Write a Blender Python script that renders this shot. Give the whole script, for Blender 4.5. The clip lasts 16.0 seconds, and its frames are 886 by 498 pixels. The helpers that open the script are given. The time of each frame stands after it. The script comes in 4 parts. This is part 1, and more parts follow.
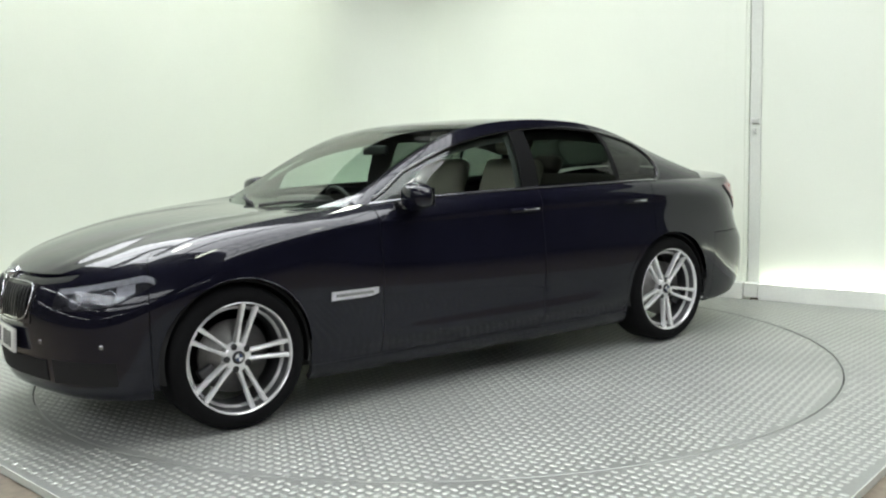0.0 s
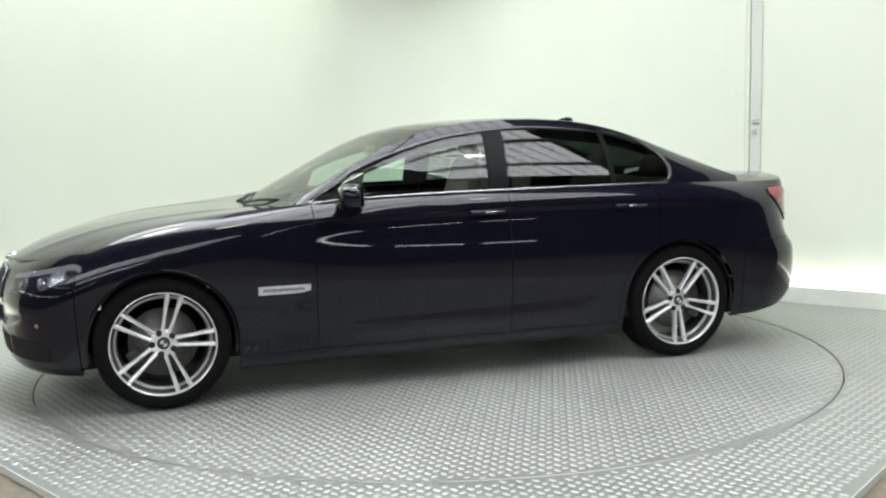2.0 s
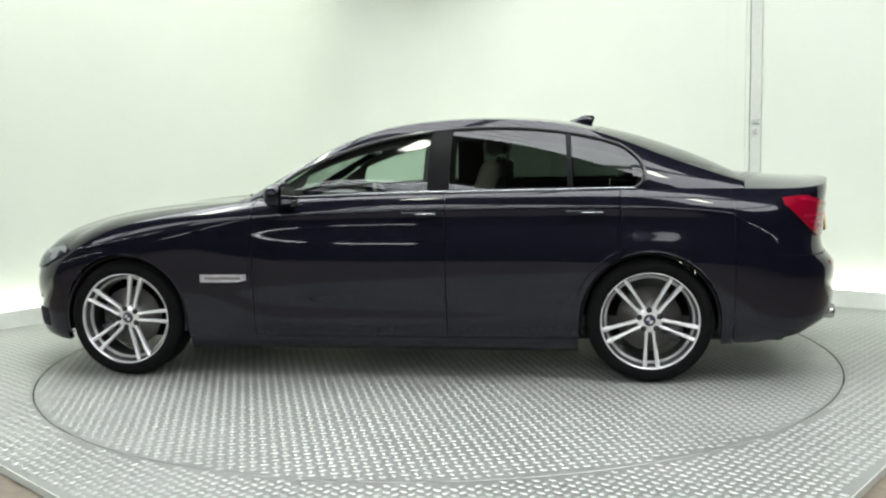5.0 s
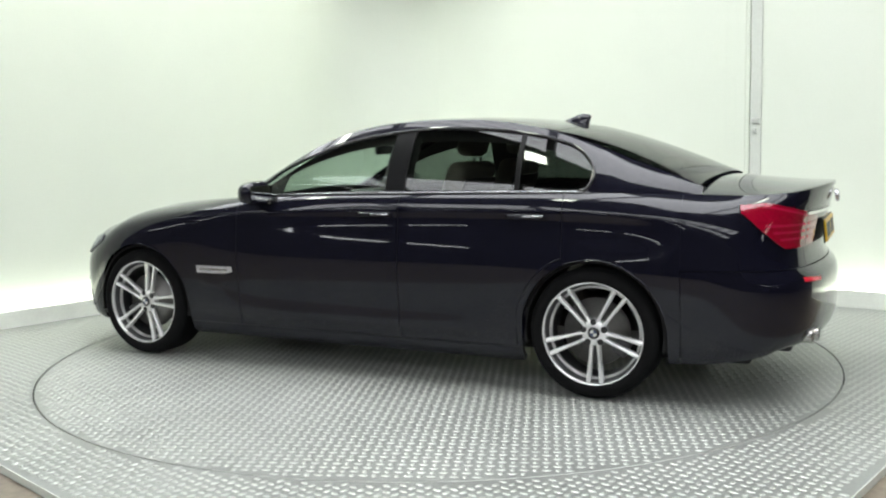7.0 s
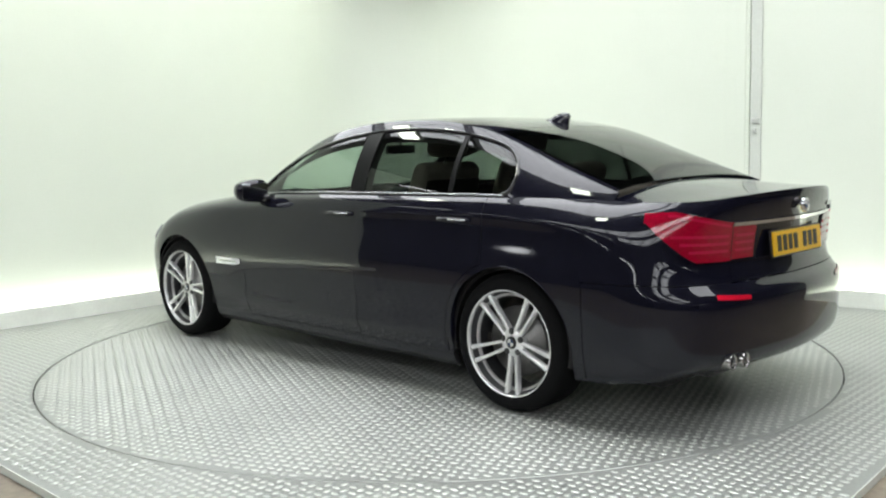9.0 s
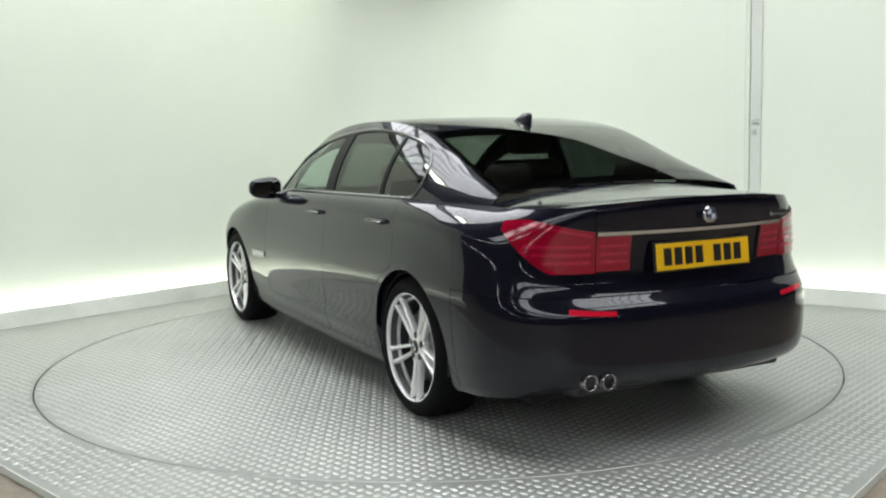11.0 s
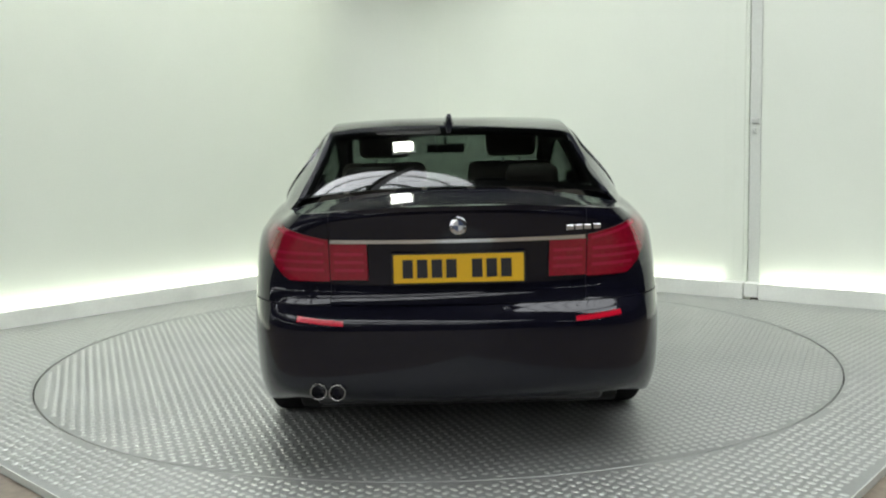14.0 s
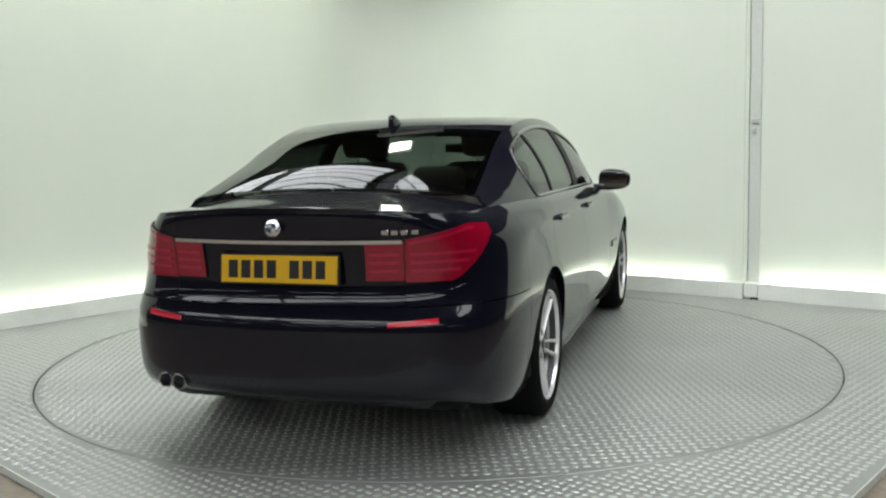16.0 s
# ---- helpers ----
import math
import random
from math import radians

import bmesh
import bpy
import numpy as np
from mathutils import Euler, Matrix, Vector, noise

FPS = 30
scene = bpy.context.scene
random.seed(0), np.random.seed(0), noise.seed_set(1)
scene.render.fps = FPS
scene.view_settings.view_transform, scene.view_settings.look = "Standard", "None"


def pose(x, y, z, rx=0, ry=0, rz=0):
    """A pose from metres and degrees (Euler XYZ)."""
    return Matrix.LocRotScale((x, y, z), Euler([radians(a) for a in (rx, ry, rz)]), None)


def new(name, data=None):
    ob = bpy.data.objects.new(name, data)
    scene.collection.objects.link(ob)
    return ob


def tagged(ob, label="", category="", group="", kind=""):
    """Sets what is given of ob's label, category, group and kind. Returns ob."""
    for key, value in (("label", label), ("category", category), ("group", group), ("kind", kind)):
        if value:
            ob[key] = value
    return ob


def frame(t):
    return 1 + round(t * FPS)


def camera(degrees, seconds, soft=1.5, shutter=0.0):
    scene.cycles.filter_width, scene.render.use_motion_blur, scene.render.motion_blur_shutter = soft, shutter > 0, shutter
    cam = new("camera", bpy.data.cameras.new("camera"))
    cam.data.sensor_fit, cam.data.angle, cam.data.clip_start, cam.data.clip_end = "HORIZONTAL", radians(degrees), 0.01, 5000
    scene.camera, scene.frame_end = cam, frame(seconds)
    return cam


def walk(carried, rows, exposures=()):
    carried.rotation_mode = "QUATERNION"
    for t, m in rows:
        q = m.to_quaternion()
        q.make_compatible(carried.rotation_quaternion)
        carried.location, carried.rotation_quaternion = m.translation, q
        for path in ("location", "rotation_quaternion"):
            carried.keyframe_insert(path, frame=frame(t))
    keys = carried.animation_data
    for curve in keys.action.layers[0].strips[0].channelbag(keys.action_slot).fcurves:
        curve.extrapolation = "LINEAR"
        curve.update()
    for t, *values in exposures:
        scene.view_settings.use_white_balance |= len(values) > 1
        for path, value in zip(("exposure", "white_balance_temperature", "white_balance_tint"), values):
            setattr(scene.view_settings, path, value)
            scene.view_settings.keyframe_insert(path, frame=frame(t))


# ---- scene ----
# ---- camera: it stands still ----
cam = camera(50.43, 16.0, soft=2.2)
AIM = pose(0.0, -6.120, 1.351, 90 - 6.414, 0, -0.381) @ pose(0, 0, 0, 0, 0, -1.256)
walk(cam, [(0.0, AIM), (16.0, AIM)], [(0.0, 0.05), (3.0, 0.13), (9.0, 0.13), (11.5, -0.12), (14.0, -0.25), (16.0, -0.29)])

# ---- light: dim hall with roof lights, tubes over the bay, strips behind the plinths ----
world = bpy.data.worlds.new("world")
scene.world = world
world.use_nodes = True
world.node_tree.nodes["Background"].inputs[0].default_value = (0.85, 0.95, 1.0, 1)
world.node_tree.nodes["Background"].inputs[1].default_value = 0.02

SKYLIGHT_GLOW = 6.8
TUBE_GLOW = 38.0
STRIP_GLOW = 14.0
SKYLIGHT_BANDS = [(-1.9, 1.25, -7.0, 8.5, 6), (-11.3, -8.3, -5.0, 15.0, 8), (-16.9, -13.9, 1.0, 17.0, 6)]     # across, along, bays
SKYLIGHT_TURN = -132.0
BATTEN_GLOW = 13.0
BATTENS = [(-9.0 + 2.1 * i, -12.0, 2.45, 0) for i in (0, 1, 2, 7, 8, 9)] + [(-11.5, -9.5 + 2.1 * i, 2.45, 90) for i in range(6)] + [(-9.5, -9.6 + 1.9 * i, 4.5, 90) for i in range(6)]   # rows seen as streaks in the paint
LAMPS = [(-0.5, 2.4, 4.2, 90, 1.0), (-0.9, -2.0, 4.2, 48, 1.0), (2.2, -2.4, 4.2, 48, 0.45), (-2.75, 0.7, 4.2, 48, 1.0)]   # place, turn, length


# ---- materials ----
def material(name, colour, rough=0.5, metal=0.0, grain=0.0, scale=40.0, bump=0.0, stain=0.0, coat=0.0, spec=0.5, stain_scale=1.2):
    """Principled surface with fine grain, broad stains and a little relief."""
    m = bpy.data.materials.new(name)
    m.use_nodes = True
    nt = m.node_tree
    b = nt.nodes["Principled BSDF"]
    b.inputs["Roughness"].default_value = rough
    b.inputs["Metallic"].default_value = metal
    b.inputs["Coat Weight"].default_value = coat
    b.inputs["Coat Roughness"].default_value = 0.03
    b.inputs["Coat IOR"].default_value = 1.43
    b.inputs["Specular IOR Level"].default_value = spec
    b.inputs["Base Color"].default_value = (*colour, 1)
    if grain or stain or bump:
        tc = nt.nodes.new("ShaderNodeTexCoord")
        n1 = nt.nodes.new("ShaderNodeTexNoise")
        n1.inputs["Scale"].default_value = scale
        n1.inputs["Detail"].default_value = 6
        n2 = nt.nodes.new("ShaderNodeTexNoise")
        n2.inputs["Scale"].default_value = stain_scale
        n2.inputs["Detail"].default_value = 4
        for n in (n1, n2):
            nt.links.new(tc.outputs["Object"], n.inputs["Vector"])
        prev = None
        for n, k in ((n1, grain), (n2, stain)):
            mr = nt.nodes.new("ShaderNodeMapRange")
            mr.inputs["From Min"].default_value, mr.inputs["From Max"].default_value = 0.25, 0.75
            mr.inputs["To Min"].default_value, mr.inputs["To Max"].default_value = 1 - k, 1 + k
            nt.links.new(n.outputs["Fac"], mr.inputs["Value"])
            if prev is None:
                prev = mr.outputs[0]
            else:
                mul = nt.nodes.new("ShaderNodeMath")
                mul.operation = "MULTIPLY"
                nt.links.new(prev, mul.inputs[0])
                nt.links.new(mr.outputs[0], mul.inputs[1])
                prev = mul.outputs[0]
        vm = nt.nodes.new("ShaderNodeVectorMath")
        vm.operation = "SCALE"
        vm.inputs[0].default_value = colour
        nt.links.new(prev, vm.inputs["Scale"])
        nt.links.new(vm.outputs[0], b.inputs["Base Color"])
        rr = nt.nodes.new("ShaderNodeMapRange")
        rr.inputs["To Min"].default_value = max(0.02, rough - 0.4 * stain * rough - 0.02)
        rr.inputs["To Max"].default_value = min(1, rough + 0.4 * stain * rough + 0.02)
        nt.links.new(n2.outputs["Fac"], rr.inputs["Value"])
        nt.links.new(rr.outputs[0], b.inputs["Roughness"])
        if bump:
            bp = nt.nodes.new("ShaderNodeBump")
            bp.inputs["Strength"].default_value = bump
            bp.inputs["Distance"].default_value = 0.002
            nt.links.new(n1.outputs["Fac"], bp.inputs["Height"])
            nt.links.new(bp.outputs[0], b.inputs["Normal"])
    return m


def glow(name, colour, strength):
    m = bpy.data.materials.new(name)
    m.use_nodes = True
    nt = m.node_tree
    nt.nodes.remove(nt.nodes["Principled BSDF"])
    e = nt.nodes.new("ShaderNodeEmission")
    e.inputs[0].default_value, e.inputs[1].default_value = (*colour, 1), strength
    nt.links.new(e.outputs[0], nt.nodes["Material Output"].inputs[0])
    return m


def glass(name, tint):
    """Thin pane: tinted see-through, mirror gloss that grows towards grazing."""
    m = bpy.data.materials.new(name)
    m.use_nodes = True
    nt = m.node_tree
    nt.nodes.remove(nt.nodes["Principled BSDF"])
    tr = nt.nodes.new("ShaderNodeBsdfTransparent")
    tr.inputs[0].default_value = (*tint, 1)
    gl = nt.nodes.new("ShaderNodeBsdfGlossy")
    gl.inputs["Roughness"].default_value = 0.02
    lw = nt.nodes.new("ShaderNodeLayerWeight")
    lw.inputs[0].default_value = 0.5
    pw = nt.nodes.new("ShaderNodeMath")
    pw.operation = "POWER"
    pw.inputs[1].default_value = 5.0
    fr = nt.nodes.new("ShaderNodeMapRange")
    fr.inputs["To Min"].default_value = 0.055
    nt.links.new(lw.outputs["Facing"], pw.inputs[0])
    nt.links.new(pw.outputs[0], fr.inputs["Value"])
    mx = nt.nodes.new("ShaderNodeMixShader")
    nt.links.new(fr.outputs[0], mx.inputs[0])
    nt.links.new(tr.outputs[0], mx.inputs[1])
    nt.links.new(gl.outputs[0], mx.inputs[2])
    nt.links.new(mx.outputs[0], nt.nodes["Material Output"].inputs[0])
    return m


PAINT = material("blue_black_paint", (0.0045, 0.0045, 0.0105), 0.35, 0.0, grain=0.25, scale=900, stain=0.06, coat=1.0, stain_scale=2.5, spec=0.05)
BLACK = material("black_trim", (0.012, 0.012, 0.013), 0.38, grain=0.15, scale=150, bump=0.1)
PILLAR_BLACK = material("satin_black_pillar", (0.006, 0.006, 0.0065), 0.45, grain=0.1, scale=150, spec=0.12)
GLOSS_BLACK = material("gloss_black_trim", (0.008, 0.008, 0.009), 0.08, coat=0.6)
RUBBER = material("tyre_rubber", (0.006, 0.006, 0.0065), 0.85, grain=0.25, scale=220, bump=0.25, stain=0.15, stain_scale=9, spec=0.12)
LINER = material("wheel_arch_liner", (0.008, 0.008, 0.008), 0.9, grain=0.2, scale=80, bump=0.3)
ALLOY = material("silver_alloy", (0.90, 0.90, 0.90), 0.26, 0.6, grain=0.05, scale=300, stain=0.08, stain_scale=12, coat=0.4)
# shade of rim well and barrel is put into this colour; caliper shares it
ALLOY_DARK = material("alloy_barrel", (0.055, 0.055, 0.058), 0.5, 0.5, grain=0.1, scale=120, stain=0.2, stain_scale=14)
ALLOY_MID = material("brushed_alloy_step", (0.45, 0.45, 0.45), 0.35, 0.6, grain=0.06, scale=200, stain=0.15, stain_scale=14)
STEEL_DISC = material("brake_disc_steel", (0.20, 0.197, 0.19), 0.42, 0.8, grain=0.15, scale=180, stain=0.15, stain_scale=16)
CHROME = material("chrome", (0.75, 0.75, 0.76), 0.09, 1.0)
MIRROR = material("dark_mirror", (0.30, 0.31, 0.32), 0.03, 1.0)
SATIN = material("satin_aluminium_trim", (0.40, 0.41, 0.42), 0.25, 0.95)
RED = material("red_lamp_plastic", (0.27, 0.002, 0.018), 0.10, coat=0.8, grain=0.12, scale=70)
RED_LIGHT = material("light_red_lamp_plastic", (0.40, 0.007, 0.040), 0.14, coat=0.8, grain=0.1, scale=90)
RED_REFLECTOR = material("red_reflector_plastic", (0.60, 0.008, 0.03), 0.15, coat=0.6, grain=0.2, scale=240, bump=0.2)
LAMP_DARK = material("headlamp_grey_bowl", (0.035, 0.035, 0.042), 0.2, 0.5, grain=0.2, scale=40)
LAMP_GREY = material("headlamp_grey_ring", (0.15, 0.15, 0.17), 0.2, 0.6, grain=0.1, scale=60)
LAMP_BROW = material("headlamp_grey_brow", (0.34, 0.34, 0.37), 0.25, 0.5, grain=0.2, scale=40)
LAMP_CLEAR = material("side_vent_chrome", (0.62, 0.62, 0.66), 0.22, 0.5, grain=0.2, scale=40)
YELLOW = material("yellow_plate_sheet", (0.78, 0.46, 0.012), 0.35, grain=0.04, scale=120, coat=0.2)
WHITE_PLATE = material("white_plate_sheet", (0.72, 0.72, 0.70), 0.35, grain=0.04, scale=120, coat=0.2)
PLATE_BLACK = material("plate_black", (0.012, 0.012, 0.014), 0.4)
BLUE = material("badge_blue", (0.05, 0.07, 0.13), 0.2, coat=0.5)
WHITE = material("badge_white", (0.5, 0.5, 0.5), 0.25, coat=0.5)
LEATHER = material("cream_leather", (0.40, 0.36, 0.30), 0.5, grain=0.1, scale=160, bump=0.25, stain=0.08, stain_scale=5)
LEATHER_DARK = material("dark_leather", (0.022, 0.020, 0.018), 0.5, grain=0.15, scale=160, bump=0.25)
LEATHER_BROWN = material("brown_leather", (0.07, 0.058, 0.048), 0.5, grain=0.12, scale=160, bump=0.25)
HEADLINER = material("dark_headliner", (0.05, 0.05, 0.048), 0.9, grain=0.1, scale=220, bump=0.15)
GLASS_CLEAR = glass("clear_green_glass", (0.66, 0.76, 0.70))
GLASS_DARK = glass("privacy_glass", (0.155, 0.18, 0.162))
LENS = glass("clear_lens", (0.88, 0.90, 0.92))
FRIT = material("black_glass_border", (0.006, 0.006, 0.006), 0.06)
EXHAUST = material("exhaust_steel", (0.45, 0.44, 0.42), 0.2, 1.0, grain=0.1, scale=60)
SOOT = material("exhaust_soot", (0.01, 0.01, 0.01), 0.9)

WALL_WHITE = material("white_wall_paint", (0.755, 0.80, 0.695), 0.42, grain=0.012, scale=60, bump=0.05, stain=0.035, stain_scale=0.7)
PLINTH_WHITE = material("white_plinth_paint", (0.80, 0.82, 0.75), 0.5, grain=0.04, scale=50, stain=0.12, stain_scale=2.2, bump=0.08)
TREAD = material("tread_plate_steel", (0.295, 0.305, 0.285), 0.42, 0.35, grain=0.10, scale=70, stain=0.16, stain_scale=1.1, bump=0.12)
TREAD_BAR = material("tread_bar_worn_steel", (0.465, 0.48, 0.45), 0.40, 0.45, grain=0.08, scale=120, stain=0.12, stain_scale=1.3)
GAP = material("dark_joint", (0.01, 0.01, 0.01), 0.8)
HALL_FLOOR = material("brown_hall_floor", (0.20, 0.165, 0.125), 0.55, grain=0.22, scale=24, stain=0.2, stain_scale=1.5, bump=0.15)
HALL_WALL = material("grey_hall_cladding", (0.06, 0.062, 0.065), 0.6, grain=0.1, scale=20, stain=0.15)
ROOF = material("dark_roof_sheet", (0.05, 0.052, 0.055), 0.6, grain=0.15, scale=15, stain=0.2)
STEEL_FRAME = material("painted_steel_frame", (0.07, 0.07, 0.075), 0.5, grain=0.1, scale=30)
ALU_LATCH = material("grey_latch_metal", (0.50, 0.52, 0.485), 0.4, 0.1, grain=0.06, scale=80)
ALU_TRIM = material("grey_aluminium_trim", (0.62, 0.65, 0.59), 0.45, 0.0, grain=0.06, scale=80)
SKYLIGHT = glow("skylight_sheet", (0.94, 0.97, 1.0), SKYLIGHT_GLOW)
TUBE = glow("lamp_diffuser", (0.94, 1.0, 0.86), TUBE_GLOW)
BATTEN = glow("batten_tube", (0.95, 0.98, 1.0), BATTEN_GLOW)
STRIP = glow("plinth_light_strip", (0.97, 1.0, 0.92), STRIP_GLOW)


# ---- mesh helpers ----
def part(name, bm, mat, parent=None, label="", smooth=True, core=0):
    """Links a bmesh or (verts, faces) as one mesh object, under a parent if given."""
    me = bpy.data.meshes.new(name)
    if isinstance(bm, tuple):
        me.from_pydata([tuple(map(float, v)) for v in bm[0]], [], bm[1])
        me.update()
    else:
        bmesh.ops.recalc_face_normals(bm, faces=bm.faces)
        bm.to_mesh(me)
        bm.free()
    mats = mat if isinstance(mat, (list, tuple)) else [mat]
    for m in mats:
        me.materials.append(m)
    if core:
        me.polygons.foreach_set("material_index", [0 if i < core else 1 for i in range(len(me.polygons))])
    if smooth:
        me.shade_smooth()
    ob = new(name, me)
    if parent is not None:
        ob.parent = parent
    if label:
        ob["label"] = label
    return ob


def block(x0, x1, y0, y1, z0, z1, bevel=0.0, seg=2, m=None):
    bm = bmesh.new()
    bmesh.ops.create_cube(bm, size=1)
    for v in bm.verts:
        v.co = Vector(((x0 + x1) / 2 + v.co.x * (x1 - x0), (y0 + y1) / 2 + v.co.y * (y1 - y0), (z0 + z1) / 2 + v.co.z * (z1 - z0)))
    if bevel:
        bmesh.ops.bevel(bm, geom=bm.edges[:], offset=bevel, segments=seg, affect="EDGES", profile=0.5)
    if m is not None:
        bm.transform(m)
    return bm


def lathe(profile, seg=48, m=None, closed=False):
    """Turns (radius, along) pairs round the y axis."""
    bm = bmesh.new()
    rings = []
    for r, a in profile:
        rings.append([bm.verts.new((r * math.cos(2 * math.pi * i / seg), a, r * math.sin(2 * math.pi * i / seg))) for i in range(seg)])
    pairs = list(zip(rings, rings[1:])) + ([(rings[-1], rings[0])] if closed else [])
    for a, b in pairs:
        for i in range(seg):
            bm.faces.new((a[i], a[(i + 1) % seg], b[(i + 1) % seg], b[i]))
    if m is not None:
        bm.transform(m)
    return bm


def join(*bms):
    """All bmeshes in one."""
    out = bms[0]
    for b in bms[1:]:
        me = bpy.data.meshes.new("temp")
        b.to_mesh(me)
        b.free()
        out.from_mesh(me)
        bpy.data.meshes.remove(me)
    return out


def tube(points, radius, seg=8, closed=False):
    """A round bar along points."""
    bm = bmesh.new()
    pts = [Vector(p) for p in points]
    n = len(pts)
    rings = []
    for i, p in enumerate(pts):
        d = (pts[(i + 1) % n] - pts[i - 1]) if closed else (pts[min(i + 1, n - 1)] - pts[max(i - 1, 0)])
        q = d.to_track_quat("Z", "Y")
        r = radius[i] if isinstance(radius, (list, tuple)) else radius
        rings.append([bm.verts.new(p + q @ Vector((r * math.cos(2 * math.pi * k / seg), r * math.sin(2 * math.pi * k / seg), 0))) for k in range(seg)])
    for a, b in list(zip(rings, rings[1:])) + ([(rings[-1], rings[0])] if closed else []):
        for k in range(seg):
            bm.faces.new((a[k], a[(k + 1) % seg], b[(k + 1) % seg], b[k]))
    if not closed:
        bm.faces.new(rings[0])
        bm.faces.new(rings[-1])
    return bm


def grid_mesh(P, skirt=0.0, flip=False, two=0.0):
    """Grid of points to (verts, faces); skirt: depth of the turned-in edge; two: thickness of a closed sheet."""
    P = np.asarray(P, float)
    nu, nv = P.shape[:2]
    du = np.gradient(P, axis=0)
    dv = np.gradient(P, axis=1)
    N = np.cross(du, dv)
    N /= np.maximum(np.linalg.norm(N, axis=2, keepdims=True), 1e-9)
    if flip:
        N = -N
    verts = [tuple(p) for p in P.reshape(-1, 3)]
    at = lambda i, j: i * nv + j
    quad = (lambda a, b, c, d: (d, c, b, a)) if flip else (lambda a, b, c, d: (a, b, c, d))
    faces = [quad(at(i, j), at(i + 1, j), at(i + 1, j + 1), at(i, j + 1)) for i in range(nu - 1) for j in range(nv - 1)]
    depth = skirt or two
    if depth:
        rim = [(i, 0) for i in range(nu)] + [(nu - 1, j) for j in range(1, nv)] + [(i, nv - 1) for i in range(nu - 2, -1, -1)] + [(0, j) for j in range(nv - 2, 0, -1)]
        base = len(verts)
        for i, j in rim:
            verts.append(tuple(P[i, j]))
        for i, j in rim:
            verts.append(tuple(P[i, j] - N[i, j] * depth))
        k = len(rim)
        for a in range(k):
            b = (a + 1) % k
            faces.append(quad(base + b, base + a, base + k + a, base + k + b))
        if two:
            base = len(verts)
            verts += [tuple(p) for p in (P - N * depth).reshape(-1, 3)]
            faces += [quad(base + at(i, j + 1), base + at(i + 1, j + 1), base + at(i + 1, j), base + at(i, j)) for i in range(nu - 1) for j in range(nv - 1)]
    return verts, faces


def merged(*grids):
    verts, faces = [], []
    for v, f in grids:
        k = len(verts)
        verts += list(v)
        faces += [tuple(i + k for i in q) for q in f]
    return verts, faces


def mirrored(P):
    return np.asarray(P) * np.array([1, -1, 1])


def spline(ctrl, t):
    """Uniform cubic B-spline through a control list, ends held."""
    c = np.asarray(ctrl, float)
    c = np.vstack([2 * c[0] - c[1], c, 2 * c[-1] - c[-2]])
    t = np.clip(np.asarray(t, float), 0, len(c) - 3 - 1e-9)
    i = t.astype(int)
    f = (t - i)[..., None]
    w = ((1 - f) ** 3 / 6, (3 * f ** 3 - 6 * f ** 2 + 4) / 6, (-3 * f ** 3 + 3 * f ** 2 + 3 * f + 1) / 6, f ** 3 / 6)
    return sum(w[k] * c[i + k] for k in range(4))

# ---- the hall and the bay ----
CORNER = Vector((-0.571, 3.98, 0))
LEFT = Matrix.Translation(CORNER) @ pose(0, 0, 0, 0, 0, 46.8)      # along -x runs the left wall
RIGHT = Matrix.Translation(CORNER) @ pose(0, 0, 0, 0, 0, -36.87)   # along +x runs the right wall
WALL_H = 3.3
DISC_R = 2.4655


def setting(name, bm, mat, m=None, label="", parent=None, smooth=False):
    ob = part(name, bm, mat, parent, label, smooth)
    if m is not None:
        ob.matrix_world = m
    if parent is None:
        tagged(ob, kind="structure")
    return ob


def build_hall():
    setting("ground", block(-16, 16, -30, 9, -0.25, -0.03), HALL_FLOOR, label="brown worn hall floor around the steel platform")
    for name, b in (("wall_south", (-16, 16, -30.2, -30, -0.03, 5.7)), ("wall_north", (-16, 16, 9, 9.2, -0.03, 5.7)),
                    ("wall_west", (-16.2, -16, -30, 9, -0.03, 5.7)), ("wall_east", (16, 16.2, -30, 9, -0.03, 5.7))):
        setting(name, block(*b), HALL_WALL, label="dim grey cladding of the hall")
    # roof of profiled sheet with three bands of skylights
    bm = block(-16.2, 16.2, -30.2, 9.2, 5.7, 5.8)
    setting("ceiling", bm, ROOF, label="dark profiled roof sheeting of the hall")
    # long bands of translucent sheet, ribs along them, beams across
    m = pose(0, 0, 0, 0, 0, SKYLIGHT_TURN + 180)
    for x0, x1, y0, y1, bays in SKYLIGHT_BANDS:
        for i in range(bays):
            a, b = y0 + (y1 - y0) * i / bays, y0 + (y1 - y0) * (i + 1) / bays
            # the turned y axis points up the hall, so bands run the other way along it
            sky = setting("skylight", block(x0, x1, -b + 0.04, -a - 0.04, 5.60, 5.66), SKYLIGHT, m, "translucent ribbed roof light with daylight above")
            tagged(sky, category="skylight", group="roof lights")
            part("beam", block(x0 - 0.1, x1 + 0.1, -a - 0.07, -a + 0.07, 5.30, 5.58), STEEL_FRAME, sky, "dark steel roof beam", smooth=False)
            for k in range(1, 12):
                x = x0 + (x1 - x0) * k / 12
                part("rib", block(x - 0.013, x + 0.013, -b + 0.08, -a - 0.08, 5.575, 5.597), ROOF, sky, smooth=False)


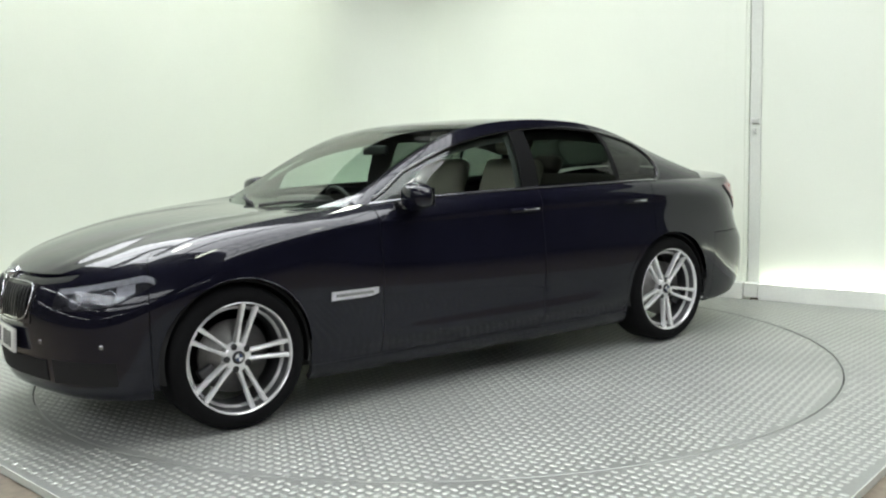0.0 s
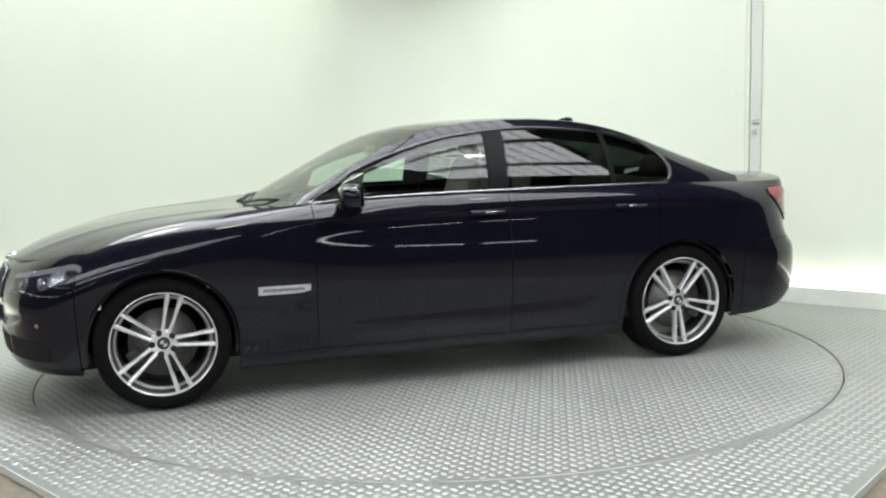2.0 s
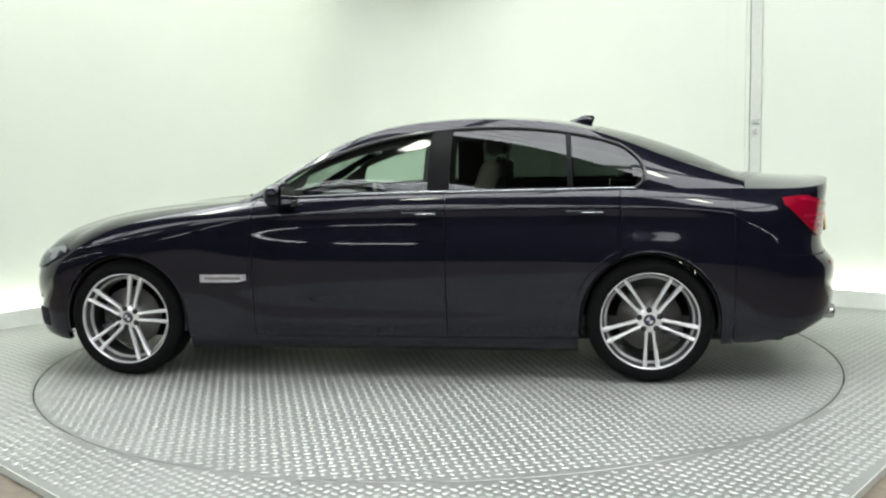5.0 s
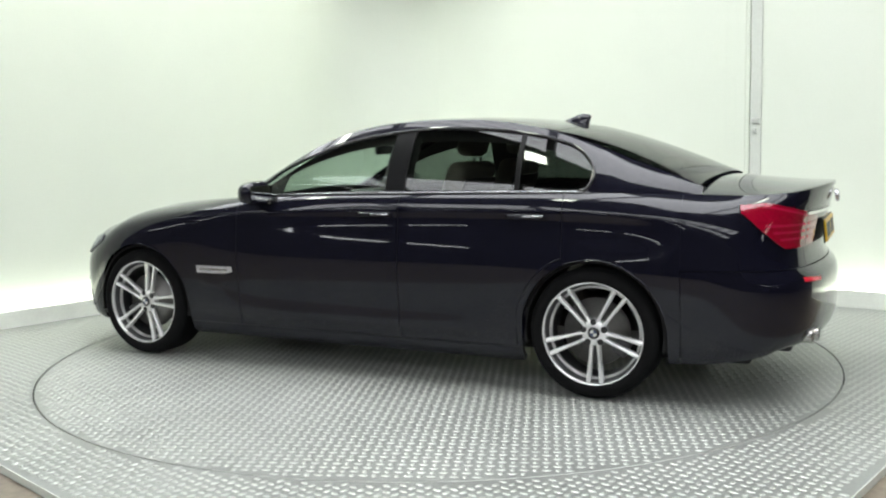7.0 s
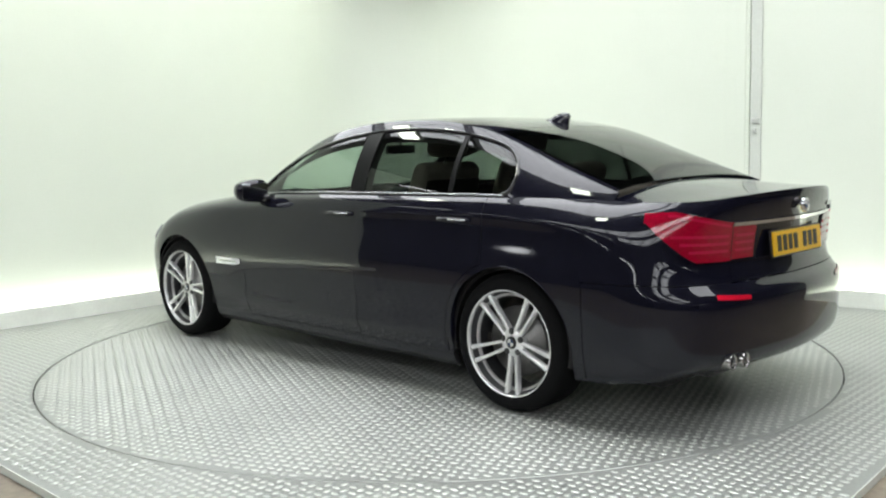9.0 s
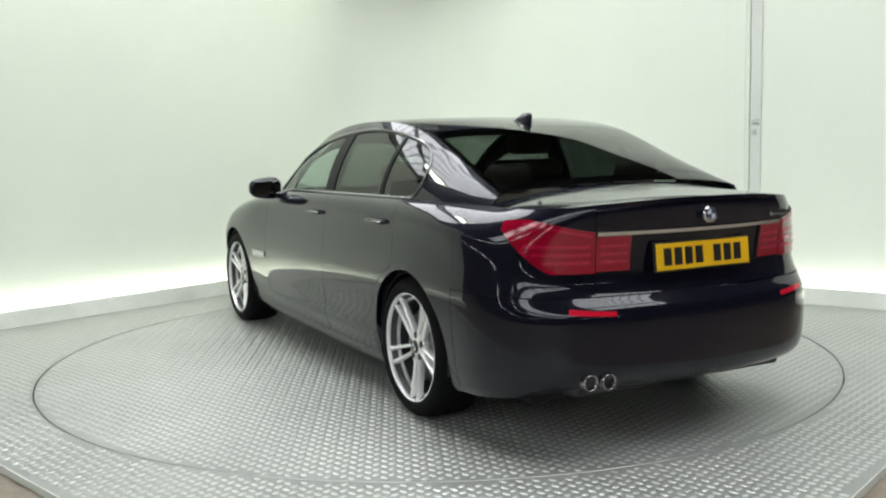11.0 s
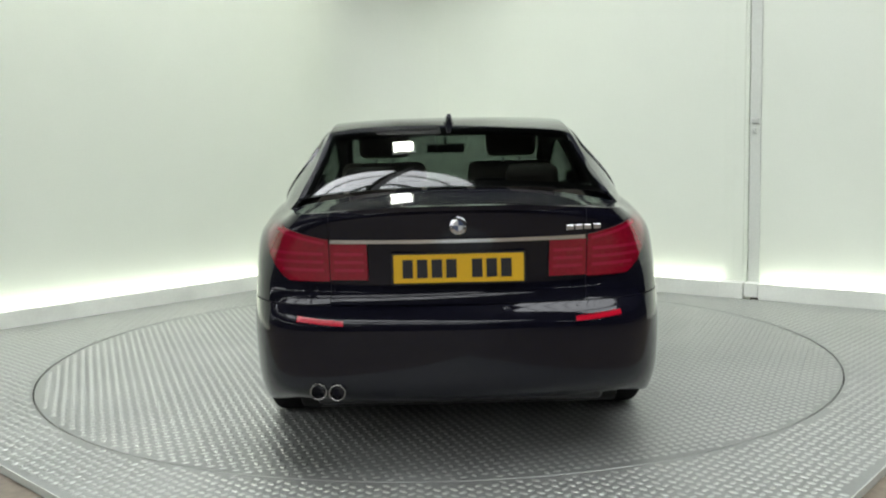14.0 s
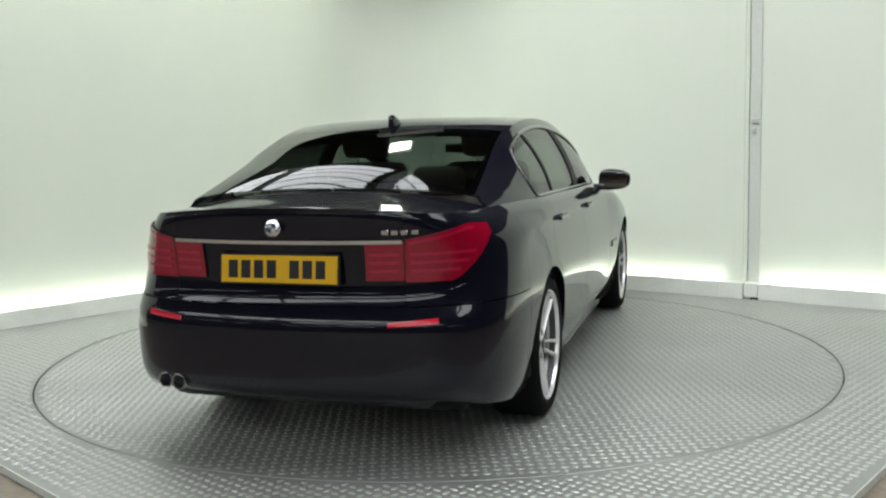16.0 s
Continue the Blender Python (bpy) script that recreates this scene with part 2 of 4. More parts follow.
def build_lamps():
    for x, y, z, turn, k in LAMPS:
        ob = tagged(new("ceiling_lamp"), "white box lamp with glowing diffuser hung over the bay", "lamp", "lamps over the bay")
        part("housing", block(-0.30 * k - 0.03, 0.30 * k + 0.03, -0.17, 0.17, 0.02, 0.10, 0.01), ALU_TRIM, ob, smooth=False)
        part("diffuser", block(-0.30 * k, 0.30 * k, -0.14, 0.14, 0.0, 0.018), TUBE, ob, "glowing white diffuser", smooth=False)
        for s in (-0.25 * k, 0.25 * k):
            part("hanger", tube([(s, 0, 0.10), (s, 0, 5.7 - z)], 0.006), STEEL_FRAME, ob)
        ob.matrix_world = pose(x, y, z, 0, 0, turn)


def build_battens():
    for x, y, z, turn in BATTENS:
        ob = tagged(new("batten_lamp"), "long narrow tube lamp hung in the dim hall", "lamp", "tube lamps in the hall")
        part("housing", block(-0.82, 0.82, -0.045, 0.045, 0.045, 0.10, 0.006), ALU_TRIM, ob, smooth=False)
        part("tube", tube([(-0.78, 0, 0.02), (0.78, 0, 0.02)], 0.034, 10), BATTEN, ob, "glowing white tube")
        for s in (-0.6, 0.6):
            part("hanger", tube([(s, 0, 0.10), (s, 0, 5.7 - z)], 0.005, 6), STEEL_FRAME, ob)
        ob.matrix_world = pose(x, y, z, 0, 0, turn)


def build_corner_shade():
    """Unseen square box added over the bay corner, above the wall tops, for shade."""
    duct = tagged(new("corner_shade_box"), "unseen grey box added over the corner of the bay to shade its walls", "duct")
    part("casing", block(-0.70, 0.02, 2.75, 4.60, 3.36, 3.60, 0.012), STEEL_FRAME, duct, smooth=False)
    for y in (2.78, 3.40, 4.02, 4.57):
        part("flange", block(-0.73, 0.05, y - 0.02, y + 0.02, 3.33, 3.63, 0.004), STEEL_FRAME, duct, smooth=False)
    for y in (3.0, 4.3):
        for x in (-0.64, -0.04):
            part("hanger", tube([(x, y, 3.60), (x, y, 5.7)], 0.006, 6), STEEL_FRAME, duct)


BACK = 0.115       # the walls stand this far behind the plinth boards
TURN = 83.67       # between the two walls
BEND = 0.9        # radius of the rounded corner


def build_bay():
    reach = BEND * math.tan(radians(TURN / 2))
    back = BACK / math.cos(radians(TURN / 2))
    mid = Vector((math.cos(radians(94.965)), math.sin(radians(94.965)), 0))
    left, right = Matrix.Translation(mid * back) @ LEFT, Matrix.Translation(mid * back) @ RIGHT
    # one white skin: left wall, rounded corner, right wall up to the post
    setting("wall_left", block(-6.3, -reach, 0.0, 0.12, -0.03, WALL_H), WALL_WHITE, left, "smooth white painted bay wall")
    d = 3.90
    setting("wall_right", block(reach, d - 0.20 + back * math.sin(radians(TURN / 2)), 0.0, 0.12, -0.03, WALL_H), WALL_WHITE, right, "smooth white painted bay wall")
    centre = left @ Vector((-reach, -BEND, 0))
    P = []
    for i in range(25):
        a = radians(46.8 + 90 - TURN * i / 24)
        P.append([(centre.x + BEND * math.cos(a), centre.y + BEND * math.sin(a), z) for z in (-0.03, 1.1, 2.2, WALL_H)])
    setting("wall_corner", grid_mesh(np.array(P), two=0.12, flip=False), WALL_WHITE, None, "smooth white rounded corner of the bay", smooth=True)
    setting("plinth_left", block(-6.3, -0.02, 0.0, 0.018, 0.0, 0.135, 0.003), PLINTH_WHITE, LEFT, "scuffed white plinth board with a light strip behind")
    setting("light_strip_left", block(-6.25, -0.5, 0.022, 0.05, 0.055, 0.095), STRIP, LEFT, "glowing white light strip behind the plinth")
    setting("plinth_right", block(0.02, d - 0.20, 0.0, 0.018, 0.0, 0.135, 0.003), PLINTH_WHITE, RIGHT, "scuffed white plinth board with a light strip behind")
    setting("light_strip_right", block(0.5, d - 0.22, 0.022, 0.05, 0.055, 0.095), STRIP, RIGHT, "glowing white light strip behind the plinth")
    post = setting("trim", block(d - 0.20, d, BACK - 0.012, 0.20, -0.03, WALL_H, 0.004), WALL_WHITE, RIGHT, "white boxed post beside the door leaf")
    part("trim_strip", block(d - 0.115, d - 0.03, BACK - 0.020, BACK - 0.0125, 0.14, WALL_H, 0.003), WALL_WHITE, post, smooth=False)
    part("post_base", block(d - 0.199, d - 0.002, 0.0, BACK - 0.0125, 0.0, 0.137, 0.003), PLINTH_WHITE, post, "scuffed white base of the post", smooth=False)
    door = setting("door_1", block(d + 0.006, 7.2, BACK, 0.2, 0.02, WALL_H, 0.004), WALL_WHITE, RIGHT, "tall white flush sliding door leaf, closed")
    part("edge_rail", block(d + 0.008, d + 0.10, BACK - 0.012, BACK - 0.0005, 0.02, WALL_H, 0.004), ALU_TRIM, door, "pale grey metal edge rail", smooth=False)
    part("latch", join(block(d + 0.035, d + 0.065, BACK - 0.035, BACK - 0.011, 1.37, 1.415, 0.009), block(d + 0.025, d + 0.085, BACK - 0.03, BACK - 0.011, 1.455, 1.50, 0.009)), ALU_LATCH, door, "small grey metal latch", smooth=False)
    part("door_base", block(d + 0.008, d + 0.128, 0.0, BACK - 0.0125, 0.02, 0.137, 0.003), PLINTH_WHITE, door, "scuffed white base of the door", smooth=False)
    setting("plinth_door", block(d + 0.13, 7.2, 0.0, 0.018, 0.0, 0.135, 0.003), PLINTH_WHITE, RIGHT, "scuffed white plinth board with a light strip behind")
    setting("light_strip_door", block(d + 0.15, 7.15, 0.022, 0.05, 0.055, 0.095), STRIP, RIGHT, "glowing white light strip behind the plinth")


# steel platform: a square turned by 45 degrees with a round hole for the turntable
def tread_bars(inside, turn, z, pitch=0.047, length=0.044, width=0.023, height=0.0032):
    """Lens-shaped raised bars on a lattice, alternately along and across."""
    c, s = math.cos(radians(turn)), math.sin(radians(turn))
    verts, faces = [], []
    n = int(5.2 / pitch)
    ring = [(0.5, 0.0), (0.22, 0.5), (-0.22, 0.5), (-0.5, 0.0), (-0.22, -0.5), (0.22, -0.5)]
    for i in range(-n, n + 1):
        for j in range(-n, n + 1):
            x, y = i * pitch, j * pitch
            X, Y = c * x - s * y, s * x + c * y
            if not inside(X, Y):
                continue
            along = (i + j) % 2 == 0
            k = len(verts)
            for f, h in ((1.0, 0.0), (0.55, height)):
                for a, b in ring:
                    p, q = a * length * f, b * width * (f if h else 1)
                    if not along:
                        p, q = -q, p
                    verts.append((X + c * p - s * q, Y + s * p + c * q, z + h))
            for a in range(6):
                b = (a + 1) % 6
                faces.append((k + a, k + b, k + 6 + b, k + 6 + a))
            faces.append(tuple(k + 6 + a for a in range(6)))
    return verts, faces


LN = Vector((math.cos(radians(136.8)), math.sin(radians(136.8)), 0))    # outward from the left wall
RN = Vector((math.cos(radians(53.13)), math.sin(radians(53.13)), 0))
EDGES = [(LN, 3.15), (RN, 2.85), (Vector((-0.70, -0.714, 0)), 2.87), (Vector((0.756, -0.654, 0)), 2.95)]


def build_platform():
    def reach(a):
        d = Vector((math.cos(a), math.sin(a), 0))
        return min(e / d.dot(n) for n, e in EDGES if d.dot(n) > 1e-6)
    corners = set()
    for (n1, e1), (n2, e2) in ((EDGES[0], EDGES[1]), (EDGES[1], EDGES[3]), (EDGES[3], EDGES[2]), (EDGES[2], EDGES[0])):
        det = n1.x * n2.y - n1.y * n2.x
        corners.add(math.atan2((n1.x * e2 - n2.x * e1) / det, (e1 * n2.y - e2 * n1.y) / det) % (2 * math.pi))
    angles = sorted(set(2 * math.pi * i / 180 for i in range(180)) | corners)
    r_in = DISC_R + 0.008
    verts, faces = [], []
    m = len(angles)
    for a in angles:
        r = reach(a)
        c, s = math.cos(a), math.sin(a)
        verts += [(r_in * c, r_in * s, -0.03), (r_in * c, r_in * s, 0.0), (r * c, r * s, 0.0), (r * c, r * s, -0.03)]
    for i in range(m):
        j = (i + 1) % m
        for k in range(3):
            faces.append((4 * i + k, 4 * i + k + 1, 4 * j + k + 1, 4 * j + k))
    floor = setting("floor", (verts, faces), TREAD, label="grey steel tread plate platform around the turntable")
    bars = part("raised_tread", tread_bars(lambda x, y: x * x + y * y > (r_in + 0.022) ** 2 and all(x * n.x + y * n.y < e - 0.03 for n, e in EDGES) , 46.8, 0.0), TREAD_BAR, floor, "raised worn tread bars", smooth=False)
    tagged(bars, kind="stuff")
    bm = lathe([(r_in + 0.002, -0.029), (DISC_R - 0.05, -0.029), (DISC_R - 0.05, -0.022), (r_in + 0.002, -0.022)], 128, pose(0, 0, 0, 90), True)
    setting("floor_joint", bm, GAP, label="dark gap around the turntable")
    # bright edging angle along the open sides
    for n, e in (EDGES[2], EDGES[3]):
        q = n.to_track_quat("X", "Z").to_matrix().to_4x4()
        setting("trim_edge", block(e + 0.001, e + 0.006, -2.6, 2.6, -0.03, 0.004), ALU_TRIM, q, "thin metal edging angle of the platform")


def build_turntable():
    table = tagged(new("turntable"), "round grey steel tread plate turntable set flush in the platform", "turntable")
    part("deck", lathe([(0.0001, 0.0), (DISC_R - 0.003, 0.0), (DISC_R, -0.003), (DISC_R, -0.021), (0.0001, -0.021)], 180, pose(0, 0, 0, 90)), TREAD, table, smooth=False)
    bars = part("raised_tread", tread_bars(lambda x, y: x * x + y * y < (DISC_R - 0.026) ** 2, 20, 0.0), TREAD_BAR, table, "raised worn tread bars", smooth=False)
    tagged(bars, kind="stuff")
    return table

# ---- the car: lower shell as a control net of stations round the plan, rows up the side ----
# (x, y) of the widest line, then (height, inset) rows from the underside to the top edge
SIDE_LOW = [(.165, .11), (.20, .062), (.30, .052), (.38, .033), (.55, .012), (.72, .001)]
DOOR_LOW = [(.165, .11), (.20, .062), (.285, .050), (.340, .014), (.410, .031), (.67, -.004)]
FLARE_LOW = [(.165, .11), (.20, .062), (.30, .052), (.38, .033), (.55, .012), (.68, -.004)]
NOSE_LOW = [(.20, .09), (.22, .03), (.30, .012), (.38, .006), (.48, 0), (.56, .0)]
REAR_LOW = [(.19, .12), (.22, .045), (.33, .012), (.42, .005), (.53, 0), (.63, .002)]
TAIL_LOW = [(.285, .12), (.31, .04), (.37, .010), (.43, .004), (.53, 0), (.63, .002)]
STATIONS = []


def station(x, y, low, *high):
    STATIONS.append(((x, y), list(low) + list(high)))


station(2.405, 0.0, NOSE_LOW, (.63, .006), (.68, .018), (.715, .035), (.745, .062), (.765, .10))
station(2.372, .25, NOSE_LOW, (.63, .006), (.68, .018), (.715, .035), (.745, .062), (.765, .10))
station(2.312, .505, NOSE_LOW, (.62, .010), (.67, .030), (.712, .055), (.750, .085), (.774, .12))
station(2.222, .705, NOSE_LOW, (.62, .015), (.67, .035), (.72, .062), (.765, .095), (.790, .13))
station(2.085, .842, NOSE_LOW, (.64, .012), (.69, .035), (.745, .070), (.795, .115), (.820, .16))
station(1.920, .912, SIDE_LOW[:5], (.62, .002), (.69, .010), (.745, .035), (.795, .080), (.835, .145), (.855, .20))
station(1.755, .938, SIDE_LOW[:5], (.66, .0), (.75, .006), (.815, .028), (.862, .070), (.895, .14), (.912, .20))
station(1.535, .942, SIDE_LOW[:5], (.68, .0), (.79, .006), (.87, .026), (.912, .064), (.942, .13), (.957, .195))
station(1.300, .945, SIDE_LOW[:5], (.70, .0), (.82, .005), (.91, .022), (.948, .055), (.974, .12), (.988, .19))
station(1.050, .942, SIDE_LOW, (.84, .005), (.942, .016), (.974, .045), (1.000, .11), (1.014, .18))
station(.700, .942, DOOR_LOW, (.905, .032), (.950, .027), (.966, .032), (1.026, .082), (1.044, .132))
station(.200, .946, DOOR_LOW, (.918, .040), (.964, .034), (.978, .037), (1.036, .051), (1.061, .086))
station(-.350, .950, DOOR_LOW, (.922, .042), (.971, .034), (.985, .037), (1.040, .051), (1.066, .084))
station(-.900, .950, DOOR_LOW, (.926, .042), (.975, .034), (.989, .037), (1.043, .052), (1.070, .086))
station(-1.250, .950, FLARE_LOW, (.920, .042), (.976, .034), (.990, .037), (1.046, .054), (1.075, .090))
station(-1.535, .953, FLARE_LOW, (.900, .042), (.975, .034), (.990, .038), (1.048, .061), (1.077, .102))
station(-1.850, .942, FLARE_LOW, (.895, .037), (.962, .030), (.980, .037), (1.045, .081), (1.073, .138))
station(-2.100, .920, REAR_LOW, (.78, .008), (.93, .022), (.985, .050), (1.036, .115), (1.066, .185))
station(-2.300, .882, REAR_LOW, (.70, .020), (.85, .040), (.95, .060), (1.020, .10), (1.060, .170))
station(-2.470, .800, TAIL_LOW, (.672, .026), (.73, .070), (.88, .074), (1.014, .085), (1.064, .130))
station(-2.580, .630, TAIL_LOW, (.670, .024), (.715, .078), (.87, .080), (1.034, .058), (1.076, .070))
station(-2.628, .350, TAIL_LOW, (.668, .018), (.710, .076), (.86, .080), (1.050, .028), (1.090, .036))
station(-2.660, 0.0, TAIL_LOW, (.668, .018), (.710, .078), (.86, .082), (1.060, .024), (1.102, .034))


def build_net():
    plan = np.array([s[0] for s in STATIONS])
    full = np.vstack([plan[1] * (1, -1), plan, plan[-2] * (1, -1)])
    tan = full[2:] - full[:-2]
    tan /= np.linalg.norm(tan, axis=1, keepdims=True)
    out = np.stack([-tan[:, 1], tan[:, 0]], 1) * -1          # outward for the left half
    net = np.zeros((len(plan), 11, 3))
    for i, (_, rows) in enumerate(STATIONS):
        for k, (z, d) in enumerate(rows):
            net[i, k] = (*(plan[i] - out[i] * d), z)
    net[0, :, 1] = net[-1, :, 1] = 0
    return net


def basis(t, n):
    t = np.clip(t, 0, n - 1 - 1e-9)
    i = t.astype(int)
    f = t - i
    return i, ((1 - f) ** 3 / 6, (3 * f ** 3 - 6 * f ** 2 + 4) / 6, (-3 * f ** 3 + 3 * f ** 2 + 3 * f + 1) / 6, f ** 3 / 6)


NET = build_net()
EXT = np.concatenate([NET[1:2] * (1, -1, 1), NET, NET[-2:-1] * (1, -1, 1)])
EXT = np.concatenate([2 * EXT[:, :1] - EXT[:, 1:2], EXT, 2 * EXT[:, -1:] - EXT[:, -2:-1]], 1)
NU, NV = NET.shape[:2]


def shell(u, v):
    """Point of the lower shell; u < 0 or past the tail wraps to the other side."""
    u, v = np.broadcast_arrays(np.asarray(u, float), np.asarray(v, float))
    side = np.ones_like(u)
    side[u < 0] = -1
    side[u > NU - 1] = -1
    w = np.where(u < 0, -u, np.where(u > NU - 1, 2 * (NU - 1) - u, u))
    iu, bu = basis(w, NU)
    iv, bv = basis(v, NV)
    p = sum((bu[a] * bv[b])[..., None] * EXT[iu + a, iv + b] for a in range(4) for b in range(4))
    p = p.copy()
    p[..., 1] *= side
    return p


TU = np.linspace(0, NU - 1, 1200)
TX = shell(TU, np.full_like(TU, 6.0))[:, 0]
TV = np.linspace(0, NV - 1, 160)


def u_of_x(x):
    return np.interp(-np.asarray(x, float), -TX, TU)


def v_of_z(u, z):
    u, z = np.broadcast_arrays(np.asarray(u, float), np.asarray(z, float))
    lo, hi = np.zeros_like(z), np.full_like(z, NV - 1.0)
    for _ in range(22):
        mid = (lo + hi) / 2
        low = shell(u, mid)[..., 2] < z
        lo, hi = np.where(low, mid, lo), np.where(low, hi, mid)
    return (lo + hi) / 2


def shell_normal(u, v):
    e = 1e-3
    du = shell(np.clip(u + e, -99, 99), v) - shell(u - e, v)
    dv = shell(u, np.minimum(v + e, NV - 1.0001)) - shell(u, np.maximum(v - e, 0))
    n = np.cross(du, dv)
    n = n / np.maximum(np.linalg.norm(n, axis=-1, keepdims=True), 1e-12)
    return n


def by_u(u0, u1, zlo, zhi, n, m, lift=0.0):
    """Patch of the shell between two stations; zlo and zhi: heights, or functions of u and the point's fraction."""
    u = np.linspace(u0, u1, n)[:, None] + np.zeros((1, m))
    k = np.linspace(0, 1, m)[None, :]
    top = shell(u[:, :1], np.full((n, 1), NV - 1.0))[..., 2]
    a = np.array([zlo(q) if callable(zlo) else zlo for q in u[:, 0]])[:, None]
    b = np.array([zhi(q) if callable(zhi) else zhi for q in u[:, 0]])[:, None]
    b = np.minimum(b, top)
    z = a + (b - a) * k
    v = v_of_z(u, z)
    p = shell(u, v)
    return p + lift * shell_normal(u, v) if lift else p


def by_x(xa, xb, zlo, zhi, n, m, lift=0.0, clip=None, ends=()):
    """Side patch from xa (front) to xb (back); clip: height below which it is cut away; ends: x where the cut is steep."""
    k = np.linspace(0, 1, m)
    f = np.linspace(0, 1, n)
    for e in ends:
        near = (e + np.sign(np.arange(-9, 10)) * 0.075 * (np.arange(-9, 10) / 9.0) ** 2 - xa) / (xb - xa)
        f = np.concatenate([f, near[(near > 0) & (near < 1)]])
    f = np.unique(f)
    A = np.array([xa(q) if callable(xa) else xa for q in k])
    B = np.array([xb(q) if callable(xb) else xb for q in k])
    x = A[None, :] + (B - A)[None, :] * f[:, None]
    u = u_of_x(x)
    top = shell(u, np.full_like(u, NV - 1.0))[..., 2]
    a = np.vectorize(zlo)(x) if callable(zlo) else np.full_like(x, zlo)
    b = np.minimum(np.vectorize(zhi)(x) if callable(zhi) else np.full_like(x, zhi), top)
    z = a + (b - a) * k[None, :]
    if clip:
        z = np.maximum(z, np.vectorize(clip)(x))
    v = v_of_z(u, z)
    p = shell(u, v)
    return p + lift * shell_normal(u, v) if lift else p


AXLE = 1.535
HUB_Z = 0.350
ARCH = 0.388
SEAM = 0.0022
GAP_FRONT, GAP_MID = 0.73, -0.405
BUMPER_F, BUMPER_R = 1.950, -1.985


def arch_z(x, low=0.165):
    for c in (AXLE, -AXLE):
        if abs(x - c) < ARCH:
            return max(low, HUB_Z + math.sqrt(ARCH ** 2 - (x - c) ** 2))
    return low


RING = ARCH + 0.035      # the rear door is cut round the arch, a hand's width off it
DOOR_END = -1.375


def ring_z(x):
    """Lower edge of the rear door."""
    return max(.252, HUB_Z + math.sqrt(max(0.0, RING ** 2 - (x + AXLE) ** 2))) if abs(x + AXLE) < RING else .252


# upper surface: windscreen, roof and rear window as arcs between the roof edges
CENTRE = np.array([(1.00, 1.000), (.79, 1.10), (.60, 1.205), (.40, 1.316), (.21, 1.404), (.02, 1.466), (-.27, 1.498), (-.58, 1.507), (-.88, 1.497),
                   (-1.11, 1.470), (-1.30, 1.433), (-1.50, 1.382), (-1.71, 1.311), (-1.90, 1.237), (-2.08, 1.147)])
EDGE = np.array([(0.86, 0.735, 1.015), (0.69, 0.735, 1.11), (0.5, 0.725, 1.216), (0.31, 0.71, 1.317), (0.11, 0.69, 1.402), (-0.1, 0.67, 1.455), (-0.36, 0.656, 1.481), (-0.62, 0.645, 1.485), (-0.88, 0.642, 1.473), (-1.08, 0.644, 1.443), (-1.24, 0.648, 1.405), (-1.42, 0.658, 1.341), (-1.62, 0.674, 1.256), (-1.85, 0.700, 1.172), (-2.06, 0.715, 1.104)])
BELT_X = np.array([.86, .72, .56, .38, .17, -.07, -.34, -.61, -.88, -1.09, -1.27, -1.45, -1.66, -1.88, -2.08])
S_HEAD, S_BACK = 5.0, 10.0


def upper(s, w):
    s, w = np.broadcast_arrays(np.asarray(s, float), np.asarray(w, float))
    c, e = spline(CENTRE, s), spline(EDGE, s)
    a = np.abs(w)
    bend = 0.72 * a ** 2.1 + 0.28 * a ** 7
    x = c[..., 0] + (e[..., 0] - c[..., 0]) * a ** 2
    z = c[..., 1] + (e[..., 2] - c[..., 1]) * bend
    return np.stack([x, e[..., 1] * w, z], -1)


def cabin_side(s, r):
    """Side of the cabin from the belt (r 0) to the roof edge (r 1)."""
    s, r = np.broadcast_arrays(np.asarray(s, float), np.asarray(r, float))
    bx = spline(BELT_X[:, None], s)[..., 0]
    u = u_of_x(bx)
    b = shell(u, np.full_like(u, NV - 1.0))
    e = spline(EDGE, s)
    p = b + (e - b) * r[..., None]
    belly = 0.030 * 4 * r * (1 - r)
    p[..., 1] += belly * np.clip(np.minimum(s / 3, (14 - s) / 3), 0, 1)
    p[..., 2] += 0.3 * belly * np.clip(np.minimum(s / 3, (14 - s) / 3), 0, 1)
    return p


def sill_r(s):
    return 0.045


REAR_TIP, TIP_R = 11.36, 0.42       # the quarter glass ends in a round nose that kinks forward at the belt


def window_lo(s):
    """Lower edge of the side windows, rising round the kink at the rear."""
    k = np.clip((s - 11.02) / (REAR_TIP - 11.02), 0, 1)
    return TIP_R - (TIP_R - sill_r(s)) * np.sqrt(1 - k * k)


def head_r(s):
    """Upper edge of the side windows: running to a point at the front, round at the rear."""
    top = 0.79 + 0.085 * np.clip((s - 3.5) / 3.5, 0, 1)
    front = np.clip((s - 0.95) / 1.2, 0, 1)
    k = np.clip((s - 10.55) / (REAR_TIP - 10.55), 0, 1)
    return sill_r(s) + (TIP_R + (top - TIP_R) * np.sqrt(1 - k * k) - sill_r(s)) * (front ** 0.6)


WINDOWS = [(1.0, 5.84, "front"), (6.30, 9.02, "rear"), (9.18, REAR_TIP, "quarter")]
# stations along the cabin side, close together where the window edge turns steeply
ALONG = np.unique(np.concatenate([np.linspace(0, 14, 150), REAR_TIP - 0.85 * np.linspace(0, 1, 40) ** 2]))


def offset_normals(P, d, flip=False):
    N = np.cross(np.gradient(P, axis=0), np.gradient(P, axis=1))
    N /= np.maximum(np.linalg.norm(N, axis=2, keepdims=True), 1e-9)
    return P + N * (d if flip else -d)


